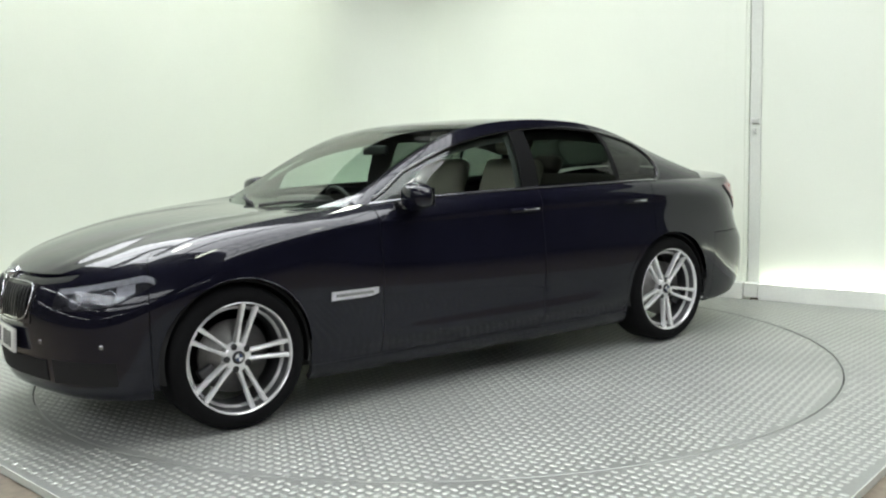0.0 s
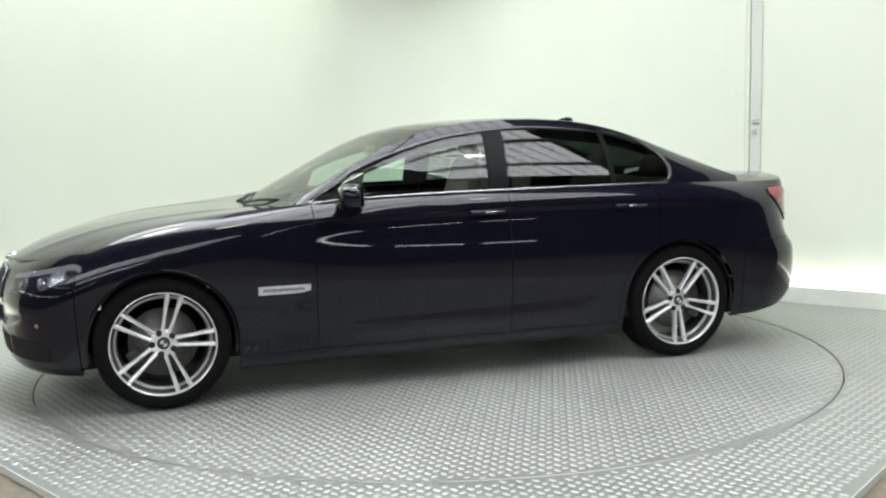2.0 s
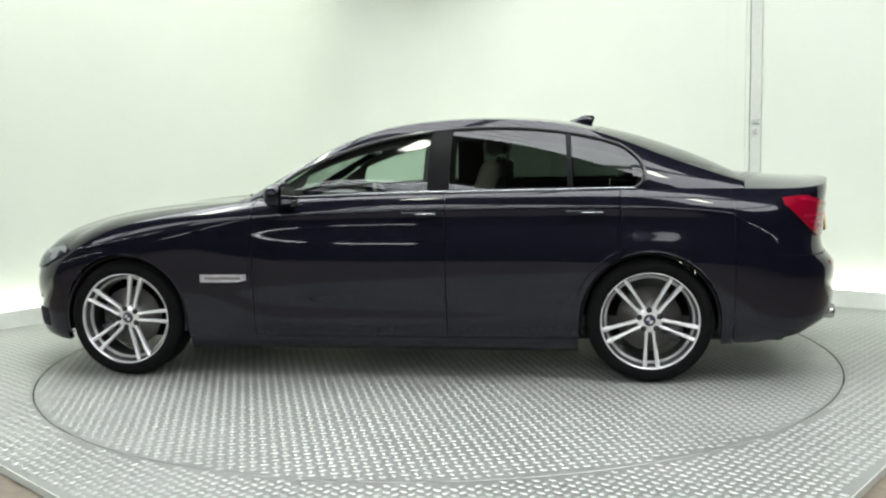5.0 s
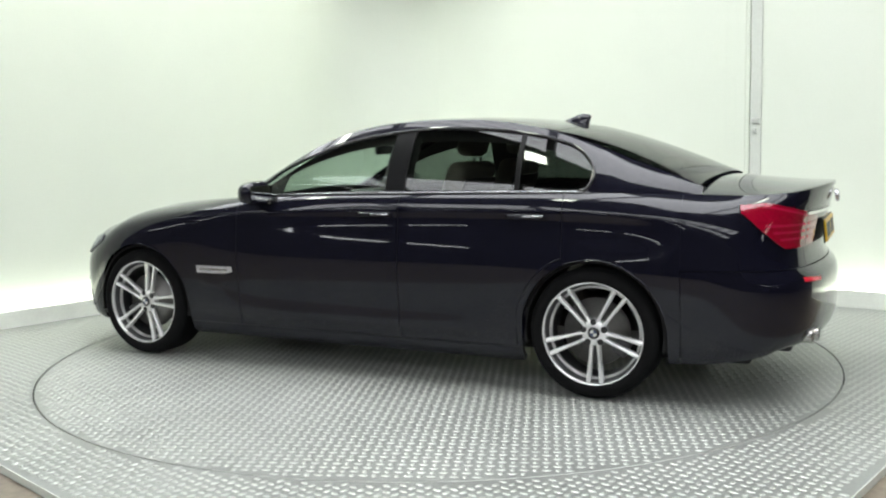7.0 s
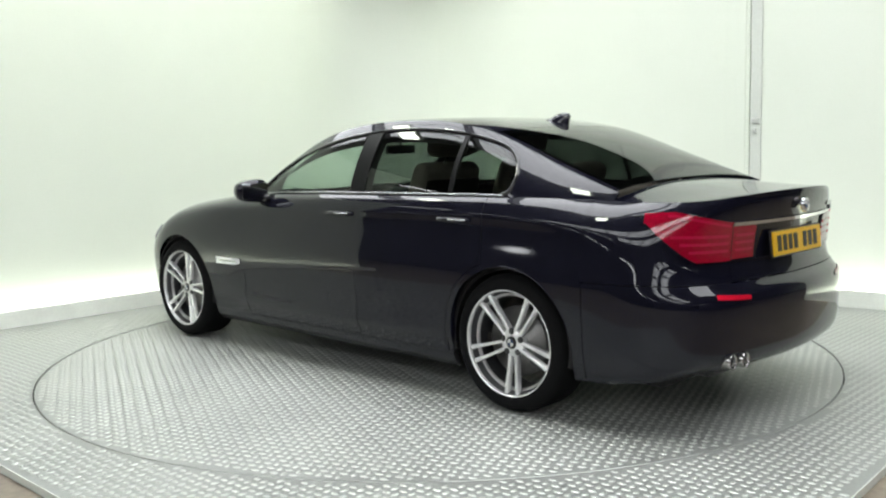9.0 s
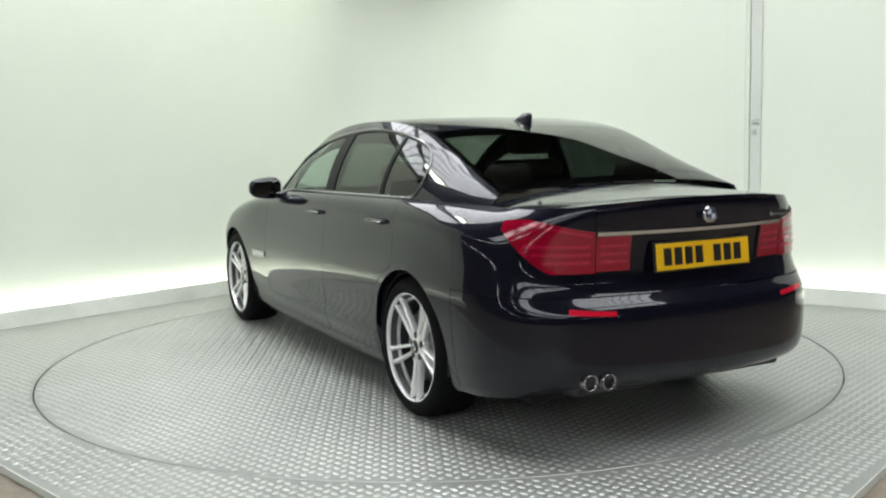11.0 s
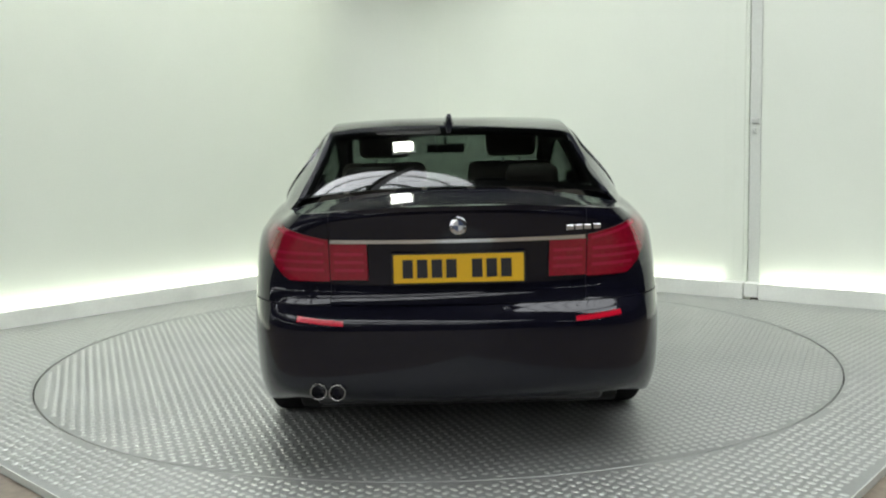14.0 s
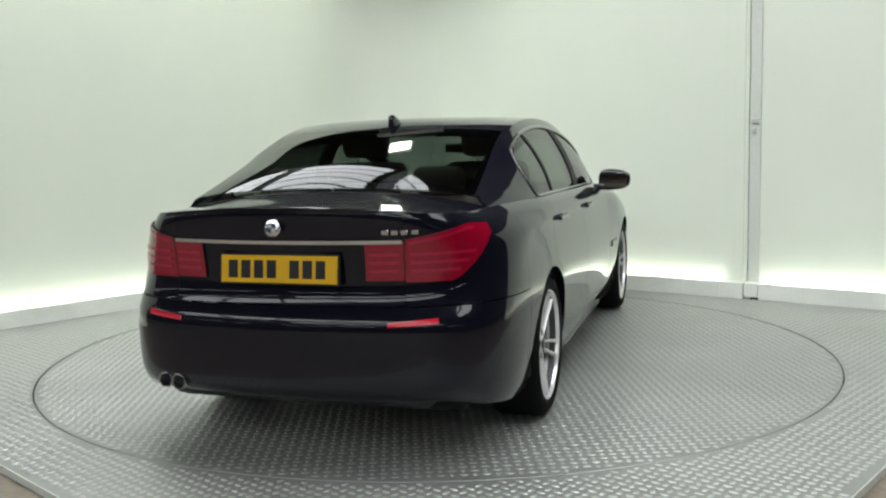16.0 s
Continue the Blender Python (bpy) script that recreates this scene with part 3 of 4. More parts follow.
def band(s0, s1, lo, hi, n, m, d=0.0):
    s = np.linspace(s0, s1, n)
    if s1 > 10.6 and n > 40:
        s = np.unique(np.concatenate([[s0, s1], ALONG[(ALONG > s0) & (ALONG < s1)]]))
    s = s[:, None] + np.zeros((1, m))
    k = np.linspace(0, 1, m)[None, :]
    a = np.vectorize(lo)(s) if callable(lo) else np.full_like(s, lo)
    b = np.vectorize(hi)(s) if callable(hi) else np.full_like(s, hi)
    P = cabin_side(s, a + (b - a) * k)
    return offset_normals(P, d) if d else P


def both(fn):
    """Runs a builder for the left side and for the right."""
    for side in (1, -1):
        fn(side)


def sided(P, side):
    return P if side == 1 else mirrored(P)


def panel(name, P, side, mat, parent, label="", skirt=0.014):
    core = (P.shape[0] - 1) * (P.shape[1] - 1)
    return part(name, grid_mesh(sided(P, side), skirt, flip=(side == -1)), [mat, GAP], parent, label, core=core)


def ribbon(curve, width, height, normal_hint=(0, 1, 0)):
    """A low trim strip along a curve."""
    pts = [Vector(p) for p in curve]
    verts, faces = [], []
    n = len(pts)
    for i, p in enumerate(pts):
        d = (pts[min(i + 1, n - 1)] - pts[max(i - 1, 0)]).normalized()
        o = Vector(normal_hint)
        o = (o - d * o.dot(d)).normalized()
        b = d.cross(o)
        w, h = width / 2, height
        for a, c in ((-1, -0.3), (-0.8, 0.75), (-0.3, 1.0), (0.3, 1.0), (0.8, 0.75), (1, -0.3)):
            verts.append(p + b * (a * w) + o * (c * h))
    for i in range(n - 1):
        for k in range(5):
            faces.append((6 * i + k, 6 * i + k + 1, 6 * i + k + 7, 6 * i + k + 6))
    faces += [tuple(range(6)), tuple(range(6 * n - 6, 6 * n))]
    bm = bmesh.new()
    vs = [bm.verts.new(v) for v in verts]
    for f in faces:
        bm.faces.new([vs[i] for i in f])
    return bm

def build_shell(car):
    # front bumper with the nose
    part("front_bumper", grid_mesh(by_u(-u_of_x(BUMPER_F + SEAM), u_of_x(BUMPER_F + SEAM), lambda u: .205, 2.0, 121, 34), 0.03, False), PAINT, car)

    def side_panels(side):
        panel("fender", by_x(BUMPER_F - SEAM, GAP_FRONT + SEAM, .25, 2.0, 70, 84, clip=arch_z, ends=(AXLE + ARCH, AXLE - ARCH)), side, PAINT, car, skirt=0.03)
        front = by_x(GAP_FRONT - SEAM, GAP_MID + SEAM, .252, 2.0, 48, 84)
        rear = by_x(GAP_MID - SEAM, DOOR_END + SEAM, .252, 2.0, 50, 84, clip=ring_z, ends=(-AXLE + RING,))
        for name, P in (("front_door", front), ("rear_door", rear)):
            panel(name, P, side, PAINT, car, skirt=0.02)
        a1 = -AXLE - ARCH
        strip = by_x(-AXLE + RING - 0.0045, DOOR_END - SEAM, lambda x: max(.252, arch_z(x, .252)), lambda x: ring_z(x) - 0.0045, 60, 8)
        main = by_x(DOOR_END - SEAM, BUMPER_R, .22, 2.0, 44, 84, clip=arch_z, ends=(a1,))
        part("rear_quarter", merged(*[grid_mesh(sided(P, side), 0.03, side == -1) for P in (main, strip)]), PAINT, car)
        # flank above the bumper, back to the lamp and the lid
        uq = float(u_of_x(BUMPER_R))
        panel("rear_flank", by_u(uq + 0.005, 20.275, .7015, 2.0, 50, 22), side, PAINT, car)
        # hidden dark strips added behind the seams to stop light leaking through
        part("seam_light_stop", grid_mesh(sided(by_u(uq - 0.12, 20.45, .665, .745, 50, 5, -0.016), side), 0, side == -1), GAP, car)
        for x in (BUMPER_F, GAP_FRONT, GAP_MID, DOOR_END):
            part("seam_light_stop", grid_mesh(sided(by_x(x + 0.03, x - 0.03, .45 if x == BUMPER_F else .76 if x == DOOR_END else .27, .93 if x != BUMPER_F else .78, 4, 24, -0.024), side), 0, side == -1), GAP, car)
        panel("sill", by_x(AXLE - ARCH - 0.004, -AXLE + ARCH + 0.004, .165, .247, 60, 10), side, PAINT, car, skirt=0.03)
        # cabin side: sill band, head band and pillars round the three windows
        ends = [0.0] + [q for w in WINDOWS for q in w[:2]] + [14.0]
        low = [band(0.0, 14.0, 0.0, window_lo, 160, 6), band(0.0, 14.0, head_r, 1.0, 160, 8)]
        for i in range(0, 8, 2):
            s0, s1 = ends[i], ends[i + 1]
            if i in (2, 4, 6):
                continue
            low.append(band(s0, s1, sill_r, head_r, 24, 6))
        part("cabin_frame", merged(*[grid_mesh(sided(P, side), 0.012, side == -1) for P in low]), PAINT, car)
        for i, wide in ((2, "pillar_trim"), (4, "pillar_trim")):
            panel(wide, band(ends[i], ends[i + 1], sill_r, head_r, 8, 10), side, PILLAR_BLACK, car, "satin black pillar trim")
        for s0, s1, name in WINDOWS:
            pane = part(name + "_side_window", grid_mesh(sided(band(s0 - 0.02, min(s1 + 0.02, REAR_TIP), window_lo, head_r, 60, 12, 0.006), side), 0, side == -1),
                        GLASS_CLEAR if name == "front" else GLASS_DARK, car, "pale green clear glass" if name == "front" else "dark tinted privacy glass")
            pane.visible_shadow = False
        edge = [cabin_side(np.array(s), np.array(head_r(s))) for s in ALONG[(ALONG >= 1.0) & (ALONG <= REAR_TIP)]]
        edge += [cabin_side(np.array(s), np.array(window_lo(s))) for s in REAR_TIP - 0.36 * np.linspace(0.03, 1, 14) ** 2]
        part("window_trim", ribbon([q * (1, side, 1) for q in edge], 0.020, 0.006, (0, side * 0.9, 0.45)), GLOSS_BLACK, car, "black window frame seal")
        belt = [cabin_side(np.array(s), np.array(0.022)) for s in np.linspace(0.9, 11.1, 80)]
        part("belt_trim", ribbon([q * (1, side, 1) for q in belt], 0.012, 0.006, (0, side * 0.9, 0.4)), SATIN, car, "satin aluminium belt strip")
        # wheel arch liners
        for c in (AXLE, -AXLE):
            liner = lathe([(ARCH - 0.004, 0.50), (ARCH - 0.004, 0.895), (ARCH - 0.02, 0.90)], 64, Matrix.Translation((c, 0, HUB_Z)) @ Matrix.Diagonal((1, side, 1, 1)))
            bmesh.ops.delete(liner, geom=[v for v in liner.verts if v.co.z < 0.24], context="VERTS")
            part("wheel_arch_liner", liner, LINER, car)
    both(side_panels)

    # hood: arcs between the fender tops
    n, m = 70, 61
    s = np.linspace(0, 1, n)[:, None]
    w = np.linspace(-1, 1, m)[None, :]
    ue = 2.75 + (float(u_of_x(0.80)) - 2.75) * s
    E = shell(ue, np.full_like(ue, NV - 1.0))
    hc = spline(np.array([(2.315, .770), (2.205, .832), (2.05, .886), (1.875, .931), (1.66, .968), (1.45, .988), (1.25, 1.002), (1.03, 1.012)]), s * 7)
    a = np.abs(w)
    x = hc[..., 0] + (E[..., 0] - hc[..., 0]) * a ** 2.2
    y = E[..., 1] * w
    fade = np.clip(np.minimum(s * 4, (1 - s) * 6), 0, 1)
    z = hc[..., 1] + (E[..., 2] - hc[..., 1]) * (0.8 * a ** 2.4 + 0.2 * a ** 8) + 0.007 * np.exp(-((a - 0.60) / 0.07) ** 2) * fade
    part("hood", grid_mesh(np.stack([x, y, z], -1), 0.02, True), PAINT, car)

    # boot lid: deck and rear face
    s = np.linspace(0, 1, 34)[:, None]
    w = np.linspace(-1, 1, 51)[None, :]
    ue = float(u_of_x(-2.07)) + (20.3 - float(u_of_x(-2.07))) * s
    E = shell(ue, np.full_like(ue, NV - 1.0))
    tc = spline(np.array([(-2.066, 1.143), (-2.19, 1.131), (-2.32, 1.118), (-2.45, 1.108), (-2.55, 1.103), (-2.626, 1.103)]), s * 5)
    a = np.abs(w)
    x = tc[..., 0] + (E[..., 0] - tc[..., 0]) * a ** 2.2
    z = tc[..., 1] + (E[..., 2] - tc[..., 1]) * a ** 2.4
    deck = grid_mesh(np.stack([x, E[..., 1] * w, z], -1), 0.02, True)
    face = grid_mesh(by_u(20.285, 2 * (NU - 1) - 20.285, .7015, 2.0, 60, 30), 0.015, False)
    part("boot_lid", merged(deck, face), PAINT, car)
    ub = float(u_of_x(BUMPER_R - 0.004))
    part("rear_bumper", grid_mesh(by_u(ub, 2 * (NU - 1) - ub, lambda u: .225 + .075 * min(1, max(0, (22 - abs(u - 22) - 17) / 2.6)), .697, 110, 30), 0.03, False), PAINT, car)
    part("diffuser", block(-2.48, -2.20, -0.60, 0.60, 0.262, 0.33, 0.02), BLACK, car, "black lower valance")

    # roof and glass
    part("roof", grid_mesh(upper(np.linspace(S_HEAD, S_BACK, 60)[:, None], np.linspace(-1, 1, 61)[None, :]), 0.02, True), PAINT, car)
    part("headliner", grid_mesh(upper(np.linspace(S_HEAD, S_BACK, 24)[:, None], np.linspace(-.97, .97, 25)[None, :]) - (0, 0, 0.04), 0, False), HEADLINER, car)
    for name, s0, s1, mat, lab in (("windscreen", 0.0, S_HEAD - 0.03, GLASS_CLEAR, "clear green-tinted glass"), ("rear_window", S_BACK + 0.03, 13.9, GLASS_DARK, "dark tinted glass")):
        pane = part(name, grid_mesh(upper(np.linspace(s0, s1, 50)[:, None], np.linspace(-.955, .955, 51)[None, :]), 0, True), mat, car, lab)
        pane.visible_shadow = False
        inner = lambda s_, w_: upper(np.asarray(s_, float), np.asarray(w_, float)) - (0, 0, 0.005)
        t = np.linspace(s0, s1, 40)[:, None]
        for k in (-1, 1):
            part("glass_border", grid_mesh(inner(t, np.linspace(.915 * k, 1.0 * k, 5)[None, :]), 0, k == 1), FRIT, pane, "black glass border")
            part("pillar_strip", grid_mesh(upper(t, np.linspace(.958 * k, 1.0 * k, 5)[None, :]), 0.01, k == 1), PAINT, car)
        for q0, q1 in ((s0, s0 + 0.45), (s1 - 0.30, s1)):
            part("glass_border", grid_mesh(inner(np.linspace(q0, q1, 5)[:, None], np.linspace(-.915, .915, 31)[None, :]), 0, True), FRIT, pane, "black glass border")
    part("cowl", block(0.80, 1.06, -0.70, 0.70, 0.945, 0.985, 0.01), BLACK, car, "black plastic cowl")
    # underbody
    part("underbody", block(-2.30, 1.98, -0.70, 0.70, 0.20, 0.30, 0.03), LINER, car, "dark underbody")
    part("firewall", block(0.9, 0.96, -0.86, 0.86, 0.28, 0.95), LINER, car)


def build_wheel(parent, x, side, phase):
    wheel = new("wheel")
    wheel.parent = parent
    wheel.matrix_basis = pose(x, side * 0.800, HUB_Z, 0, 0, 0 if side == 1 else 180)
    f = 0.115        # outer face of the tyre, along the axle
    R = 0.349
    part("tyre", lathe([(0.264, f - 0.012), (0.272, f + 0.002), (0.288, f + 0.011), (0.314, f + 0.010), (0.332, f - 0.003), (0.343, f - 0.018), (R, f - 0.045),
                        (R, 0.02), (R, -0.10), (0.338, -0.128), (0.30, -0.135), (0.262, -0.12)], 72), RUBBER, wheel)
    rim = part("rim", lathe([(0.268, f - 0.010), (0.273, f - 0.002), (0.270, f + 0.004), (0.266, f + 0.003), (0.263, f - 0.004), (0.261, f - 0.016)], 72), ALLOY, wheel, "bright silver rim lip")
    part("inner_flange", lathe([(0.2608, f - 0.0155), (0.252, f - 0.034), (0.2485, f - 0.046)], 60), ALLOY_DARK, wheel, "shaded rim well")
    part("rim_step", lathe([(0.2487, f - 0.0455), (0.2425, f - 0.0435), (0.2375, f - 0.047), (0.2335, f - 0.060)], 60), ALLOY_MID, wheel, "grey inner rim step")
    part("barrel", lathe([(0.2335, f - 0.059), (0.230, f - 0.09), (0.228, -0.05), (0.25, -0.11)], 60), ALLOY_DARK, wheel, "shaded inner barrel")
    # five pairs of tapering spokes
    bm = None
    for i in range(5):
        for s in (-1, 1):
            verts = []
            for t in np.linspace(0, 1, 7):
                r = 0.040 + (0.258 - 0.040) * t
                off = s * (0.0165 + 0.0190 * t)
                wid = 0.0105 - 0.0024 * math.sin(math.pi * t) + 0.0022 * t * t
                out = f - 0.034 + 0.024 * t ** 1.3
                dep = 0.034 - 0.006 * t
                verts.append([(r, off - wid * 1.15, out - dep), (r, off - wid, out - 0.005), (r, off - wid * 0.6, out), (r, off + wid * 0.6, out), (r, off + wid, out - 0.005), (r, off + wid * 1.15, out - dep)])
            b = bmesh.new()
            c, n = math.cos(radians(phase + 72 * i)), math.sin(radians(phase + 72 * i))
            rings = [[b.verts.new((c * p - n * q, o, n * p + c * q)) for p, q, o in ring] for ring in verts]
            for g, h in zip(rings, rings[1:]):
                for k in range(5):
                    b.faces.new((g[k], g[k + 1], h[k + 1], h[k]))
            part("spoke", b, ALLOY, wheel)
    part("hub", lathe([(0.0001, f - 0.030), (0.036, f - 0.030), (0.045, f - 0.033), (0.066, f - 0.034), (0.071, f - 0.040), (0.073, f - 0.075)], 40), ALLOY, wheel)
    for i in range(5):
        a = radians(phase + 36 + 72 * i)
        part("wheel_bolt", lathe([(0.0001, 0.0), (0.0130, 0.0), (0.0165, -0.002), (0.0165, -0.008)], 14, Matrix.Translation((0.0575 * math.cos(a), f - 0.0295, 0.0575 * math.sin(a)))), BLACK, wheel, "dark recessed wheel bolt")
    cap = part("centre_cap", lathe([(0.0001, f - 0.024), (0.028, f - 0.024), (0.032, f - 0.027), (0.033, f - 0.031)], 32), PLATE_BLACK, wheel, "black round centre cap")
    for i in range(4):
        b = bmesh.new()
        fan = [b.verts.new((0, f - 0.0228, 0))] + [b.verts.new((0.019 * math.cos(radians(90 * i + 15 * k)), f - 0.0228, 0.019 * math.sin(radians(90 * i + 15 * k)))) for k in range(7)]
        low = [b.verts.new((v.co.x, f - 0.0242, v.co.z)) for v in fan]
        b.faces.new(fan)
        for k in range(8):
            b.faces.new((fan[k], fan[(k + 1) % 8], low[(k + 1) % 8], low[k]))
        part("cap_quarter", b, BLUE if i % 2 else WHITE, wheel, smooth=False)
    part("brake_disc", lathe([(0.06, 0.045), (0.085, 0.045), (0.09, 0.030), (0.178, 0.030), (0.178, 0.004), (0.06, 0.004)], 48), STEEL_DISC, wheel, "grey steel brake disc")
    part("caliper", block(-0.045, 0.045, 0.0, 0.055, 0.115, 0.195, 0.012, 2, pose(0, 0, 0, 0, 118 * (1 if x > 0 else -1) * 1.0, 0)), ALLOY_DARK, wheel, "grey cast brake caliper")
    return wheel


def build_lamps_on_car(car):
    def one(side):
        # headlamp
        ua, ub = 2.15, 5.02
        lo = lambda u: 0.622 + 0.128 * max(0, (u - 2.15) / 2.87) ** 2.4
        hi = lambda u: 0.716 + 0.074 * ((u - 2.15) / 2.87) - 0.026 * max(0, (u - 4.6) / 0.42) ** 2
        head = panel("headlamp", by_u(ua, ub, lo, hi, 40, 14, 0.002), side, LAMP_DARK, car, "clear headlamp unit with chrome bowls")
        for u, z, r in ((2.85, .668, .036), (3.75, .684, .036)):
            p = shell(np.array(u), v_of_z(np.array(u), np.array(z)))
            nrm = shell_normal(np.array(u), v_of_z(np.array(u), np.array(z)))
            q = Vector(nrm * (1, side, 1)).to_track_quat("Y", "Z").to_matrix().to_4x4()
            q.translation = Vector(p * (1, side, 1)) + Vector(nrm * (1, side, 1)) * 0.002
            part("lamp_ring", lathe([(r + .004, 0.0), (r + .002, 0.008), (r - .004, 0.009), (r - .008, 0.002), (0.006, 0.003)], 28, q), LAMP_GREY, head, "grey lamp ring")
        part("lamp_brow", grid_mesh(sided(by_u(ua + .1, ub - .05, lambda u: hi(u) - .030, lambda u: hi(u) - .004, 36, 5, .008), side), .004, side == -1), LAMP_BROW, head, "bright upper lamp strip")
        part("lamp_bowl", grid_mesh(sided(by_u(3.95, 4.45, lambda u: lo(u) + .010, lambda u: hi(u) - .024, 16, 6, .006), side), .004, side == -1), LAMP_BROW, head, "bright side reflector")
        cover = part("lens", grid_mesh(sided(by_u(ua, ub, lo, hi, 40, 14, 0.013), side), 0.010, side == -1), LENS, head, "clear plastic lens")
        cover.visible_shadow = False
        # tail lamp: body and lid parts with ribs
        zlo = lambda u: 0.797 + 0.175 * max(0, min(1, (19.35 - u) / 1.4)) ** 1.3
        zhi = lambda u: 1.020 - 0.048 * min(1, max(0, (u - 18.75) / 1.5)) ** 1.2 - 0.012 * max(0, 18.6 - u)
        t1 = panel("tail_lamp", by_u(17.90, 20.272, zlo, zhi, 44, 16, 0.010), side, RED, car, "red tail lamp with lighter ribs", skirt=0.02)
        t2 = panel("inner_tail_lamp", by_u(20.288, 20.87, .803, .953, 24, 12, 0.010), side, RED, car, "red inner tail lamp on the boot lid", skirt=0.02)
        for k in range(3):
            z = .838 + .034 * k
            part("lamp_rib", grid_mesh(sided(by_u(19.1 - .25 * k, 20.18, lambda u: z, lambda u: z + .013, 30, 3, .0135), side), .006, side == -1), RED_LIGHT, t1, "lighter red rib")
            part("lamp_rib", grid_mesh(sided(by_u(20.36, 20.82, lambda u: z, lambda u: z + .013, 16, 3, .0135), side), .006, side == -1), RED_LIGHT, t2, "lighter red rib")
        part("lamp_strip", grid_mesh(sided(by_u(18.55, 20.2, lambda u: zhi(u) - .024, lambda u: zhi(u) - .012, 30, 3, .0125), side), .006, side == -1), RED_LIGHT, t1, "pale red upper strip")
        panel("rear_reflector", by_u(19.72, 20.55, lambda u: .622 + .016 * (20.55 - u), lambda u: .642 + .018 * (20.55 - u), 16, 4, .004), side, RED_REFLECTOR, car, "narrow red reflector", skirt=0.008)
        # side vent with indicator
        vent = panel("side_vent", by_x(1.045, .765, lambda x: .572 + .028 * max(0, (0.86 - x) / .1) ** 2 * .5, lambda x: .618, 18, 6, .007), side, LAMP_CLEAR, car, "chrome side vent with indicator", skirt=0.01)
        part("indicator", grid_mesh(sided(by_x(1.02, .80, .588, .603, 12, 3, .0105), side), .004, side == -1), SATIN, vent, "clear side indicator")
        # door handles
        for x in (-0.26, -1.18):
            z = .955
            u = u_of_x(np.array(x))
            p = shell(u, v_of_z(u, np.array(z)))
            h = part("door_handle", block(-0.105, 0.105, 0.006, 0.027, -0.013, 0.013, 0.009, 3, Matrix.Translation((x, side * p[1], z)) @ Matrix.Diagonal((1, side, 1, 1))), PAINT, car, "body-coloured handle with chrome edge")
            part("handle_strip", block(-0.098, 0.02, 0.0265, 0.029, 0.0, 0.005, 0.001, 1, Matrix.Translation((x, side * p[1], z)) @ Matrix.Diagonal((1, side, 1, 1))), CHROME, h, "chrome handle strip")
            for k in (-0.095, 0.085):
                part("handle_mount", block(k - 0.012, k + 0.012, -0.02, 0.014, -0.009, 0.009, 0.003, 1, Matrix.Translation((x, side * p[1], z)) @ Matrix.Diagonal((1, side, 1, 1))), PAINT, h)
        # mirror
        b = bmesh.new()
        bmesh.ops.create_uvsphere(b, u_segments=28, v_segments=16, radius=1)
        for v in b.verts:
            c = v.co
            r = 1 / max(1e-6, (abs(c.x) ** 3 + abs(c.y) ** 3 + abs(c.z) ** 3) ** (1 / 3))
            c *= r
            sx = 0.088 if c.x > 0 else 0.042
            v.co = Vector((c.x * sx * (1 - 0.12 * c.y), c.y * 0.108, c.z * (0.071 - 0.010 * c.y)))
        b.transform(Matrix.Diagonal((1, side, 1, 1)))
        b.transform(pose(0.520, side * 0.985, 1.075, 0, 0, side * -8))
        mirror = part("door_mirror", b, PAINT, car, "body-coloured door mirror with black foot")
        part("mirror_foot", block(0.455, 0.60, 0.84, 0.93, 1.005, 1.050, 0.014, 2, Matrix.Diagonal((1, side, 1, 1))), GLOSS_BLACK, mirror, "black mirror foot")
        part("mirror_glass", block(-0.004, 0.0, -0.088, 0.088, -0.047, 0.047, 0.001, 1, pose(0.480, side * 0.985, 1.075, 0, 0, side * -8)), MIRROR, mirror, "mirror glass", smooth=False)
        # front parking sensor and lower intake
        panel("side_intake", by_u(2.1, 3.9, .285, .395, 20, 8, .003), side, LINER, car, "black lower air intake")
        for u, z in ((3.55, .470), (1.75, .470)):
            v_ = v_of_z(np.array(u), np.array(z))
            p, nrm = shell(np.array(u), v_) * (1, side, 1), shell_normal(np.array(u), v_) * (1, side, 1)
            q = Vector(nrm).to_track_quat("Y", "Z").to_matrix().to_4x4()
            q.translation = Vector(p)
            part("parking_sensor", lathe([(0.0001, 0.004), (0.009, 0.0035), (0.012, 0.0)], 16, q), SATIN, car, "small round parking sensor")
        # kidney grille
        lo_g, hi_g = .545, .728
        g = panel("grille", by_u(0.13, 1.42, lo_g, hi_g, 14, 12, .004), side, GLOSS_BLACK, car, "chrome-framed kidney grille with dark slats")
        loop = [(0.13, lo_g), (0.5, lo_g), (0.95, lo_g + .006), (1.28, lo_g + .03), (1.40, lo_g + .08), (1.42, hi_g - .05), (1.34, hi_g - .012), (1.1, hi_g), (0.6, hi_g), (0.2, hi_g), (0.13, hi_g - .02), (0.13, lo_g + .02)]
        pts = []
        for u, z in loop:
            u_, z_ = np.array(u), np.array(z)
            v_ = v_of_z(u_, z_)
            pts.append(Vector((shell(u_, v_) + 0.010 * shell_normal(u_, v_)) * (1, side, 1)))
        part("grille_frame", tube(pts, 0.0036, 8, True), CHROME, g, "chrome grille surround")
        for i in range(9):
            u = np.array(0.24 + 0.125 * i)
            col = []
            for z in np.linspace(lo_g + .02, hi_g - .014, 6):
                v_ = v_of_z(u, np.array(z))
                col.append(Vector((shell(u, v_) + 0.010 * shell_normal(u, v_)) * (1, side, 1)))
            part("grille_slat", tube(col, 0.0045, 6), BLACK, g)
